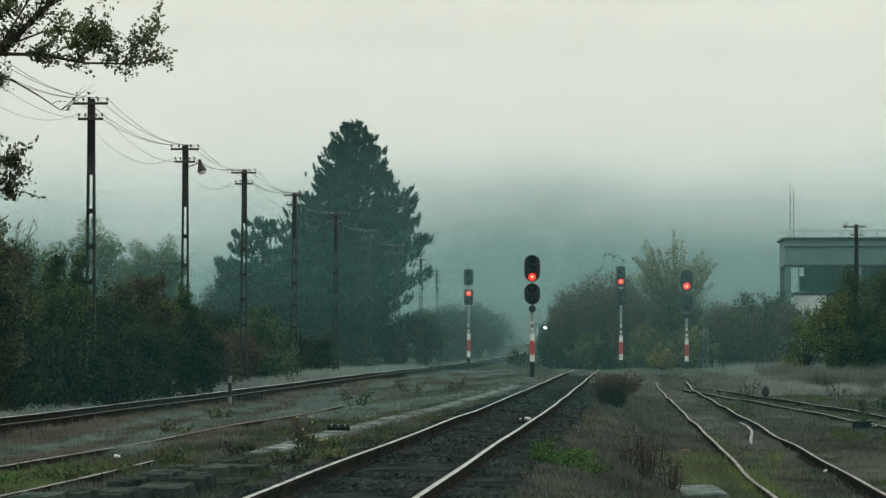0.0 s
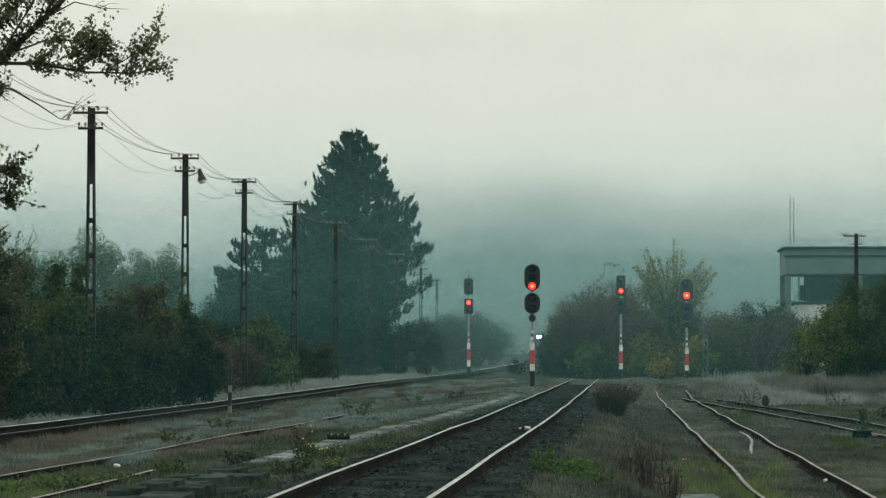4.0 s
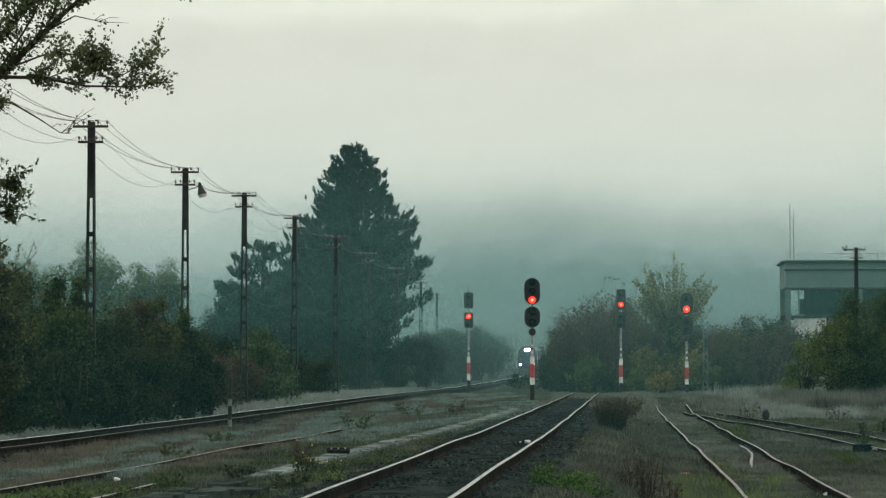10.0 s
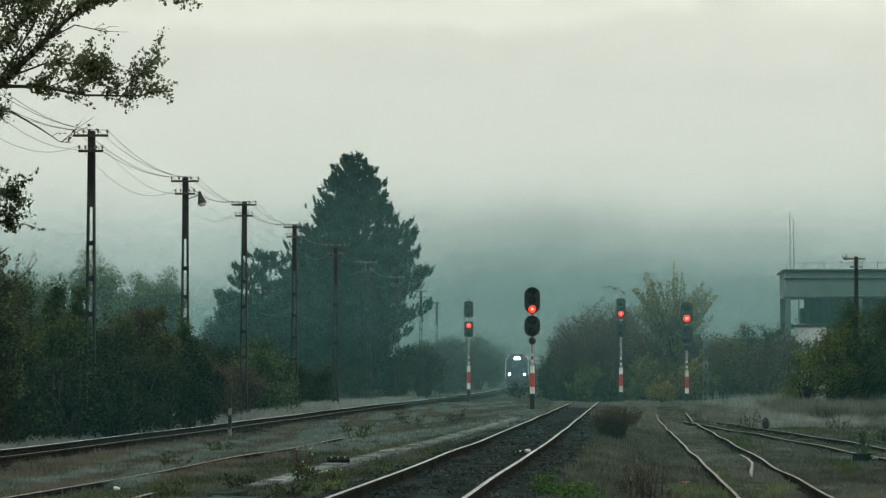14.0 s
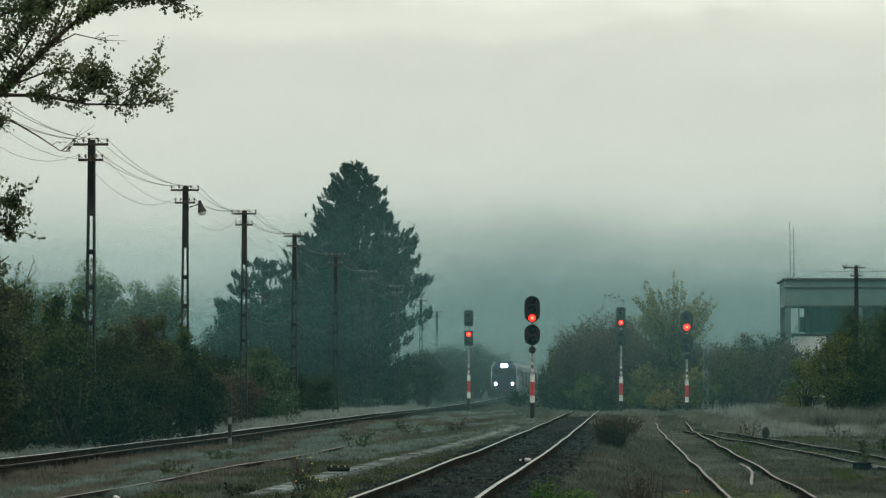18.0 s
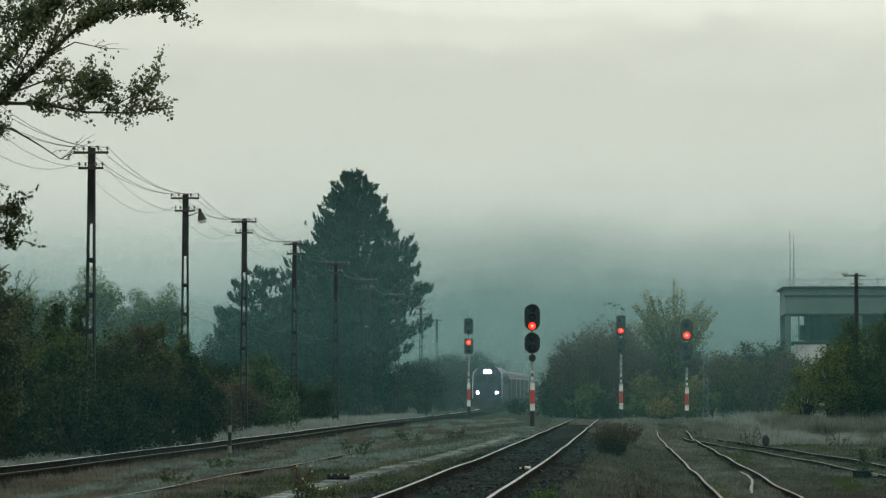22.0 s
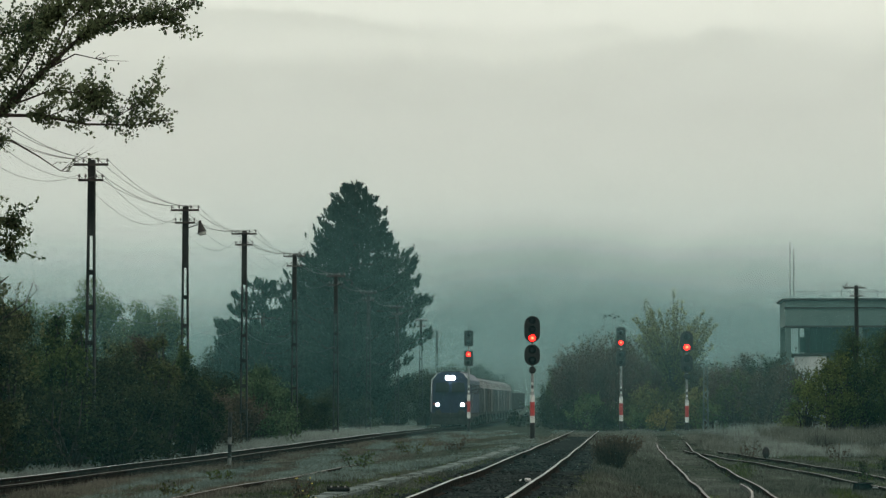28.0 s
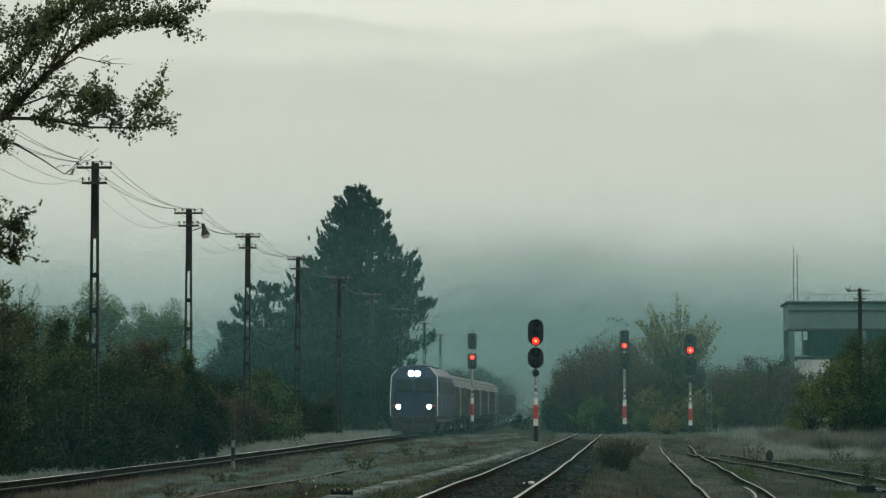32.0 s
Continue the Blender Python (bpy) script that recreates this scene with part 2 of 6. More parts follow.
def tube(bm, a, b, ra, rb, n=6, caps=True):
    a, b = Vector(a), Vector(b)
    d = b - a
    if d.length < 1e-6:
        return bm
    q = d.to_track_quat("Z", "Y")
    rings = []
    for p, r in ((a, ra), (b, rb)):
        rings.append([bm.verts.new(p + q @ Vector((r * math.cos(2 * math.pi * i / n), r * math.sin(2 * math.pi * i / n), 0))) for i in range(n)])
    for i in range(n):
        j = (i + 1) % n
        bm.faces.new((rings[0][i], rings[0][j], rings[1][j], rings[1][i]))
    if caps:
        bm.faces.new(rings[0][::-1])
        bm.faces.new(rings[1])
    return bm


def limb(bm, pts, radii, n=5):
    for (a, b), (ra, rb) in zip(zip(pts, pts[1:]), zip(radii, radii[1:])):
        tube(bm, a, b, ra, rb, n)
    return bm


def prism(bm, outline, axis, lo, hi):
    """Extrudes an outline of (u, v) pairs along an axis: 'y' gives (u, ., v), 'x' gives (., u, v), 'z' gives (u, v, .)."""
    def at(u, v, w):
        return {"y": (u, w, v), "x": (w, u, v), "z": (u, v, w)}[axis]
    n = len(outline)
    r0 = [bm.verts.new(at(u, v, lo)) for u, v in outline]
    r1 = [bm.verts.new(at(u, v, hi)) for u, v in outline]
    for i in range(n):
        j = (i + 1) % n
        bm.faces.new((r0[i], r0[j], r1[j], r1[i]))
    bm.faces.new(r0[::-1])
    bm.faces.new(r1)
    bmesh.ops.recalc_face_normals(bm, faces=bm.faces[:])
    return bm


def lathe_y(bm, profile, x, z, n=14):
    """Turns (y, radius) pairs round an axis along y through (x, z)."""
    for (ya, ra), (yb, rb) in zip(profile, profile[1:]):
        tube(bm, (x, ya, z), (x, yb, z), max(ra, 1e-3), max(rb, 1e-3), n)
    return bm


def smooth(v):
    v = np.clip(v, 0, 1)
    return v * v * (3 - 2 * v)


def grade(y):
    """How far the line climbs beyond the station throat."""
    return 0.82 * (np.clip(np.asarray(y, float) - 200, 0, 450) / 240) ** 1.6


def level(x, y):
    """The lie of the land: the middle track stands a little proud, the yard beside it is lower and ends in a bank."""
    x, y = np.asarray(x, float), np.asarray(y, float)
    left = -0.38 + 0.15 * smooth((y - 60) / 110) + (0.18 - 0.15 * smooth((y - 60) / 110)) * smooth((x + 9.0) / 2.0)
    right = -0.76 + 0.66 * smooth((y - 126) / 42)
    w = smooth((x + 0.8) / 1.9)
    return left * (1 - w) + right * w + grade(y)




def ripple(x, y):
    return 0.035 * np.sin(x * 1.7 + 0.6 * np.sin(y * 0.5)) * np.sin(y * 0.9 + 1.3 * np.sin(x * 0.8)) + 0.02 * np.sin(x * 4.1 + y * 2.3)


# ---------------------------------------------------------------- ground
def build_ground():
    xs = np.unique(np.concatenate([[-4000, -1500, -600, -250, -120, -80, -60], np.arange(-48, 34, 0.5), [36, 45, 60, 90, 150, 300, 700, 1500, 4000]]))
    ys = np.unique(np.concatenate([[-900, -300, -100, -40, -15], np.arange(0, 20, 2.0), np.arange(20, 70, 0.5), np.arange(70, 200, 1.2), np.arange(200, 660, 8.0), [800, 1200, 2000, 4500]]))
    gx, gy = np.meshgrid(xs, ys)
    near = ((np.abs(gx + 8) < 42) & (gy < 260)).astype(float)
    gz = level(gx, gy) + ripple(gx, gy) * near
    co = np.stack([gx, gy, gz], -1).reshape(-1, 3)
    w, h = len(xs), len(ys)
    faces = [(r * w + c, r * w + c + 1, (r + 1) * w + c + 1, (r + 1) * w + c) for r in range(h - 1) for c in range(w - 1)]
    me = bpy.data.meshes.new("ground")
    me.from_pydata(co.tolist(), [], faces)
    me.polygons.foreach_set("use_smooth", [True] * len(faces))
    me.materials.append(SOIL)
    return tagged(new("ground", me), "damp dark soil with moss between the tracks", "ground", kind="structure")


build_ground()


# ---------------------------------------------------------------- tracks
def lay(points, y):
    """The track's centre line at y, from (y, x) pairs."""
    ys, xs = zip(*points)
    y = np.asarray(y, float)
    return sum(np.interp(y + d, ys, xs) for d in (-10, -5, 0, 5, 10)) / 5


T1 = [(-30, -12.5), (700, -12.5)]
T1B = [(-30, -7.05), (31, -6.78), (55, -6.28), (75, -5.95), (100, -5.55)]
T2 = [(-30, -2.75), (25, -2.53), (40, -2.42), (60, -2.2), (100, -2.05), (150, -1.9), (176, -1.8)]
T3 = [(-30, 2.75), (165, 2.75)]
T4 = [(40, 8.6), (60, 7.7), (80, 7.05), (100, 6.0), (120, 4.6), (140, 3.4), (160, 2.9)]


def rail(name, points, offset, y0, y1, parent, shift=0.0, step=1.0, wave=0.0, seed=0.0, top=RAIL_TOP):
    """One rail: head, web and foot swept along the line, with a head strip of bare steel."""
    ys = np.arange(y0, y1 + step * 0.5, step)
    xs = lay(points, ys) + offset + wave * (np.sin(ys * 0.55 + seed) * 0.6 + np.sin(ys * 0.21 + seed * 2) * 0.7)
    zs = level(lay(points, ys), ys) + 0.2 + shift + wave * 0.7 * np.sin(ys * 0.37 + seed * 3) + 0.006 * np.sin(ys * 0.26 + seed)
    side = [(-0.036, -0.004), (-0.036, -0.045), (-0.009, -0.06), (-0.009, -0.145), (-0.07, -0.16), (-0.07, -0.172),
            (0.07, -0.172), (0.07, -0.16), (0.009, -0.145), (0.009, -0.06), (0.036, -0.045), (0.036, -0.004)]
    cap = [(-0.031, -0.003), (-0.024, 0.0), (0.024, 0.0), (0.031, -0.003)]
    for nm, prof, m, p, closed in (("rail", side, RAIL_SIDE, parent, True), ("rail_head", cap, top, None, False)):
        bm = bmesh.new()
        rings = [[bm.verts.new((x + u, y, z + v)) for u, v in prof] for x, y, z in zip(xs, ys, zs)]
        for a, b in zip(rings, rings[1:]):
            n = len(prof)
            for i in range(n if closed else n - 1):
                j = (i + 1) % n
                bm.faces.new((a[i], b[i], b[j], a[j]))
        if p is None:
            p = made
        made = part(nm, bm, m, p, name if nm == "rail" else "worn shining running surface")
        if nm == "rail_head":
            made.data.polygons.foreach_set("use_smooth", [True] * len(made.data.polygons))
    return made


def sleepers(parent, points, y0, y1, spacing, shift=0.0, seed=1):
    r = random.Random(seed)
    bm = bmesh.new()
    box(bm, -1.28, 1.28, -0.125, 0.125, -0.11, 0.0, 0.02)
    first = part("sleeper", bm, SLEEPER, parent)
    y, made = y0, 0
    while y < y1 and made < 170:
        ob = first if not made else new("sleeper", first.data)
        ob.parent = parent
        x = float(lay(points, y))
        ob.matrix_basis = pose(x + r.uniform(-0.05, 0.05), y, float(level(x, y)) + 0.015 + shift + r.uniform(-0.012, 0.012), 0, 0, r.uniform(-1.5, 1.5))
        y += spacing * r.uniform(0.93, 1.07)
        made += 1


def track(label, points, y0, y1, dull=False, wave=0.0, wood=None, shift=0.0):
    tr = thing("railway_track", label, "railway track", kind="structure")
    for k, off in enumerate((-0.755, 0.755)):
        y1 = min(y1, 36.5) if k and points is T1B else y1
        cant = 0.035 if k and points is T1 else 0.0
        rail("rusty rail with bright head" if not dull else "rusty wavy rail with dull head", points, off, y0, y1, tr, shift + cant, 1.0, wave, 1.7 * k + 0.4, RAIL_DARK if k == 1 and points is T1 else RAIL_DULL if dull else RAIL_BRIGHT if points is T1 else RAIL_TOP)
    if wood:
        sleepers(tr, points, wood[0], wood[1], 0.62, shift, len(label))
    return tr


track("main running track with polished rails beside frosted grass", T1, -20, 690, wood=(48, 130))
track("overgrown rusty siding half buried in grass", T1B, -20, 74, True, 0.015, (24, 40), -0.12)
track("straight track on dark old ballast", T2, -20, 172, False, 0.007, (22, 60))
track("uneven yard track with wavy rails in weeds", T3, -20, 143, True, 0.022, (24, 70), -0.03)
track("rusty branch track leaving the yard track", T4, 40, 132, True, 0.02, (60, 84), -0.06)


# ---------------------------------------------------------------- mist and hills
def veil(name, label, y, x0, x1, z1, material, bend=0.0, step=8, z0=-1.5):
    n = step
    bm = bmesh.new()
    rows = []
    for i in range(n + 1):
        x = x0 + (x1 - x0) * i / n
        dy = bend * math.sin(i * 0.55) + bend * 0.5 * math.sin(i * 1.3 + 1)
        rows.append((bm.verts.new((x, y + dy, z0)), bm.verts.new((x, y + dy * 1.5, (z0 + z1) / 2)), bm.verts.new((x, y - dy, z1))))
    for a, b in zip(rows, rows[1:]):
        bm.faces.new((a[0], b[0], b[1], a[1]))
        bm.faces.new((a[1], b[1], b[2], a[2]))
    ob = part(name, bm, material)
    ob.data.polygons.foreach_set("use_smooth", [True] * len(ob.data.polygons))
    return tagged(ob, label, "mist", kind="stuff")


# Two faint added veils: their teal lifts and tints the dark tones behind.
LIFT_VEIL_YARD = mist_mat("dark_lifting_veil_yard", (0.10, 0.50, 0.50), 0.013, 0.013, (0, 1), (1, 2.6), 0.0, 0.1, 0.2)
LIFT_VEIL_HEDGE = mist_mat("dark_lifting_veil_hedge", (0.14, 0.54, 0.56), 0.018, 0.018, (0, 1), (4, 8), 0.0, 0.1, 0.8)
# The low mists lie in shade: it is put into their teal colour.
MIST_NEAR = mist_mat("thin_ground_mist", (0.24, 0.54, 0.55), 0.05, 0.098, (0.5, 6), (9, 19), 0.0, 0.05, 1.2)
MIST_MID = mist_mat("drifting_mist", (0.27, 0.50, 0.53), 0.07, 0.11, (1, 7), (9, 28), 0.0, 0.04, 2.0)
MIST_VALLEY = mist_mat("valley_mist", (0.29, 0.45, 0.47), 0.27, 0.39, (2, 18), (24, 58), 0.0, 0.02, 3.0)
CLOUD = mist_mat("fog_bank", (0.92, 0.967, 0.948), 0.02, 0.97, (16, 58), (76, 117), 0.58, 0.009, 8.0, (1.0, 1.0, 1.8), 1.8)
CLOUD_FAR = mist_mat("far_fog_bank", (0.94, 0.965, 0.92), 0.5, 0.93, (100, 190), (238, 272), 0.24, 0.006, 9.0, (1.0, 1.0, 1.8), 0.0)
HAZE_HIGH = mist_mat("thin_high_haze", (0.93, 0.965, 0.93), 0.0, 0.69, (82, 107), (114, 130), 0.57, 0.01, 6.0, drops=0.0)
veil("mist_veil", "added faint teal veil that lifts the dark tones of the yard", 20, -7, 5, 3, LIFT_VEIL_YARD)
veil("mist_veil", "added faint teal veil that lifts the dark tones beyond it", 67.5, -30, 24, 9, LIFT_VEIL_HEDGE)
veil("mist_veil", "thin ground mist drifting before the pines, coloured teal for shade", 158, -70, 60, 21, MIST_NEAR)
veil("mist_veil", "thin mist across the main track, coloured teal for shade", 252, -100, 80, 31, MIST_MID)
veil("mist_veil", "thin mist at the line's far end, coloured teal for shade", 345, -130, 100, 31, MIST_MID)
veil("mist_veil", "thicker mist filling the valley floor, coloured teal for shade", 655, -260, 200, 65, MIST_VALLEY)
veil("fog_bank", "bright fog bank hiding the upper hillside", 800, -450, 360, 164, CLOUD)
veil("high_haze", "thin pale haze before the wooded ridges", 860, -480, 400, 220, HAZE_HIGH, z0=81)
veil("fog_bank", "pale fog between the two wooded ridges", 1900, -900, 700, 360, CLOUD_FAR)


def hill(name, label, y, top, x0, x1, seed, depth, tree):
    """A wooded hillside: a sloping sheet with a ragged crest and crowns all over its upper part."""
    r = np.random.default_rng(seed)
    n, m = 90, 70
    xs = np.linspace(x0, x1, n)
    crest = top(xs)
    co, faces = [], []
    for j in range(m):
        f = j / (m - 1)
        for i in range(n):
            co.append((xs[i], y + depth * f, -2 + (crest[i] + 2) * math.sin(f * math.pi / 2)))
    for j in range(m):
        f = 1 + j / (m - 1)
        for i in range(n):
            co.append((xs[i], y + depth * f, -2 + (crest[i] + 2) * math.sin(f * math.pi / 2)))
    for j in range(2 * m - 1):
        for i in range(n - 1):
            a = j * n + i
            faces.append((a, a + 1, a + n + 1, a + n))
    me = bpy.data.meshes.new(name)
    me.from_pydata(co, [], faces)
    me.polygons.foreach_set("use_smooth", [True] * len(faces))
    me.materials.append(FOREST)
    hl = tagged(new(name, me), label, "hill", kind="structure")
    # crowns: squat pointed clumps of facets
    k = 11000
    u, f = r.uniform(0, 1, k), r.uniform(0.35, 1.0, k)
    u[: k // 2] = np.clip((r.uniform(-430, 250, k // 2) - x0) / (x1 - x0), 0, 1)
    f[: k // 4] = r.uniform(0.7, 0.95, k // 4)
    crest_trees = 430
    f[:crest_trees] = r.uniform(0.8, 0.96, crest_trees)
    cx = x0 + (x1 - x0) * u
    ct = top(cx)
    cy, cz = y + depth * f, -2 + (ct + 2) * np.sin(f * math.pi / 2)
    w = tree * r.uniform(0.3, 0.85, k)
    w[f > 0.72] *= 0.4
    w[:crest_trees] = tree * (0.4 + 0.65 * r.uniform(0, 1, crest_trees) ** 2.6)
    tri = []
    for q in range(7):
        a0, a1 = 2 * math.pi * q / 7, 2 * math.pi * (q + 1) / 7
        lo0 = np.stack([cx + w * 0.46 * np.cos(a0), cy + w * 0.46 * np.sin(a0), cz + w * 0.2 * r.uniform(0, 1.5, k)], -1)
        lo1 = np.stack([cx + w * 0.46 * np.cos(a1), cy + w * 0.46 * np.sin(a1), cz + w * 0.2 * r.uniform(0, 1.5, k)], -1)
        hi1 = np.stack([cx + w * 0.12 * np.cos(a1), cy + w * 0.12 * np.sin(a1), cz + w * r.uniform(0.7, 1.25, k)], -1)
        hi0 = np.stack([cx + w * 0.12 * np.cos(a0), cy + w * 0.12 * np.sin(a0), cz + w * r.uniform(0.7, 1.25, k)], -1)
        tri.append(np.stack([lo0, lo1, hi1, hi0], 1))
    tagged(quads("woods", np.concatenate(tri), FOREST, hl), "", kind="stuff")
    return hl


def near_crest(x):
    """A shoulder rises on the right of the valley and sinks again."""
    x = np.asarray(x, float)
    return 180 + 10 * np.exp(-((x - 52) / 58) ** 2) + 1.6 * np.sin(x * 0.043) + 1.1 * np.sin(x * 0.13) + 0.8 * np.sin(x * 0.31)


def far_crest(x):
    """The far ridge comes down from the left in two rounded steps."""
    x = np.asarray(x, float)
    slope = np.interp(x, [-1300, -500, -240, -110, 60, 1000], [374, 345, 323, 305, 304, 290])
    return slope + 7 * np.exp(-((x + 15) / 32) ** 2) + 2.0 * np.sin(x * 0.05 + 2) + 1.5 * np.sin(x * 0.16) + 1.0 * np.sin(x * 0.37)


hill("hill", "dark wooded hillside rising into the fog", 1100, near_crest, -900, 700, 3, 400, 10)
hill("hill", "distant wooded ridge above the fog", 1950, far_crest, -1300, 1000, 4, 400, 12)


# ---------------------------------------------------------------- telegraph poles and wires
def telegraph_pole(x, y, h, label, slots=True, lamp=False):
    """A reinforced concrete pole: solid above, two legs with rungs below, two crossarms with insulators."""
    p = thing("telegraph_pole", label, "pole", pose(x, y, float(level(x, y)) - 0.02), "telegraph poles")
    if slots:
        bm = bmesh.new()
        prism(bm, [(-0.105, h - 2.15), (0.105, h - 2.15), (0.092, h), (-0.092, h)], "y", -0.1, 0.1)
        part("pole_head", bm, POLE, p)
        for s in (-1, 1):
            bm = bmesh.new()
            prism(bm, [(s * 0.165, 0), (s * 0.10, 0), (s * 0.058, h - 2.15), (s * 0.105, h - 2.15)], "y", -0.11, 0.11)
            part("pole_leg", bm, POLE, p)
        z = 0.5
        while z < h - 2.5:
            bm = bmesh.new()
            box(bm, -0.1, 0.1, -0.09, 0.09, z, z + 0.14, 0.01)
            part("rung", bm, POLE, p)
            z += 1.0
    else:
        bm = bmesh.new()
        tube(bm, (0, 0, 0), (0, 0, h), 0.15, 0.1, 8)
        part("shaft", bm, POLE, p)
    for z, half in ((h - 0.14, 0.5), (h - 0.58, 0.36)):
        bm = bmesh.new()
        box(bm, -half, half, -0.15, -0.1, z - 0.035, z + 0.035, 0.006)
        arm = part("crossarm", bm, IRON, p, "rusty steel crossarm")
        for xx in (-half + 0.03, -half * 0.42, half * 0.42, half - 0.03):
            bm = bmesh.new()
            tube(bm, (xx, -0.125, z), (xx, -0.125, z + 0.1), 0.012, 0.012, 5)
            tube(bm, (xx, -0.125, z + 0.08), (xx, -0.125, z + 0.17), 0.04, 0.025, 7)
            part("insulator", bm, PORCELAIN, arm, "small porcelain insulator")
    if lamp:
        bm = bmesh.new()
        tube(bm, (0.1, 0, h - 0.75), (0.5, -0.05, h - 0.62), 0.02, 0.02, 6)
        br = part("lamp_bracket", bm, IRON, p)
        bm = bmesh.new()
        tube(bm, (0.5, -0.05, h - 0.5), (0.53, -0.06, h - 0.64), 0.05, 0.07, 10)
        tube(bm, (0.53, -0.06, h - 0.64), (0.60, -0.08, h - 0.92), 0.07, 0.17, 10)
        part("lamp_shade", bm, IRON, br, "dark enamel lamp shade")
        bm = bmesh.new()
        tube(bm, (0.595, -0.08, h - 0.90), (0.62, -0.087, h - 1.0), 0.15, 0.11, 10)
        part("lamp_glass", bm, WHITE, br, "pale glass bowl under the shade")
    return p


POLES = [(-14.8, 79.0), (-15.0, 97.8), (-14.75, 111.6), (-14.7, 128.8), (-14.8, 149.0), (-15.0, 171.0), (-15.2, 196.0), (-15.6, 226.0), (-16.6, 262.0)]
for i, (px, py) in enumerate(POLES):
    telegraph_pole(px, py, 8.75, "slotted concrete telegraph pole with an enamel lamp" if i == 1 else "slotted concrete telegraph pole with two steel crossarms", lamp=(i == 1))


def wires():
    spans = [(-14.8, 62.0)] + POLES
    for dz, dx, sag in ((8.74, -0.47, 0.30), (8.74, -0.2, 0.36), (8.74, 0.2, 0.34), (8.74, 0.47, 0.42), (8.3, 0.33, 0.6), (8.3, -0.33, 0.7), (4.9, -0.13, 0.5)):
        bm = bmesh.new()
        for (xa, ya), (xb, yb) in zip(spans, spans[1:]):
            za, zb = float(level(xa, ya)) + dz, float(level(xb, yb)) + dz
            pts = []
            for i in range(9):
                f = i / 8
                pts.append((xa + (xb - xa) * f + dx, ya + (yb - ya) * f - 0.125, za + (zb - za) * f - sag * 4 * f * (1 - f)))
            limb(bm, pts, [0.0075 if dz > 8.5 else 0.005] * 9, 4)
        tagged(part("overhead_wire", bm, IRON), "thin sagging wire strung between the telegraph poles", "wire", "overhead wires")


wires()
far_pole = telegraph_pole(13.0, 154, 8.3, "plain concrete pole with a crossarm before the building", slots=False)
bm = bmesh.new()
limb(bm, [(-0.45, -0.1, 8.2), (-0.62, -0.1, 8.12), (-0.78, -0.1, 8.35), (-0.58, -0.1, 8.08)], [0.03, 0.05, 0.02, 0.01], 6)
limb(bm, [(-0.62, -0.1, 8.12), (-0.5, -0.1, 8.45)], [0.05, 0.015], 6)
part("broken_bracket", bm, IRON, far_pole, "bent broken bracket")


def lattice_mast(x, y, h):
    p = thing("lattice_mast", "slim grey slotted mast among the bushes", "mast", pose(x, y, float(level(x, y))))
    for s in (-1, 1):
        bm = bmesh.new()
        tube(bm, (s * 0.15, 0, 0), (s * 0.11, 0, h), 0.05, 0.045, 5)
        part("upright", bm, CONCRETE, p)
    z, s = 0.2, 1
    while z < h - 0.4:
        bm = bmesh.new()
        tube(bm, (-0.13 * s, 0, z), (0.13 * s, 0, z + 0.35), 0.03, 0.03, 4)
        part("brace", bm, CONCRETE, p)
        z, s = z + 0.35, -s


lattice_mast(5.6, 178, 4.2)


# ---------------------------------------------------------------- signals
def stadium(cx, cz, w, h, n=9, round_=1.0):
    """A rounded upright outline; round_ 1 gives half-circle ends."""
    r = w / 2 * round_
    pts = []
    for sx, sz, a0 in ((1, 1, 0), (-1, 1, 90), (-1, -1, 180), (1, -1, 270)):
        for i in range(n):
            a = radians(a0 + 90 * i / (n - 1))
            pts.append((cx + sx * (w / 2 - r) + r * math.cos(a), cz + sz * (h / 2 - r) + r * math.sin(a)))
    return pts


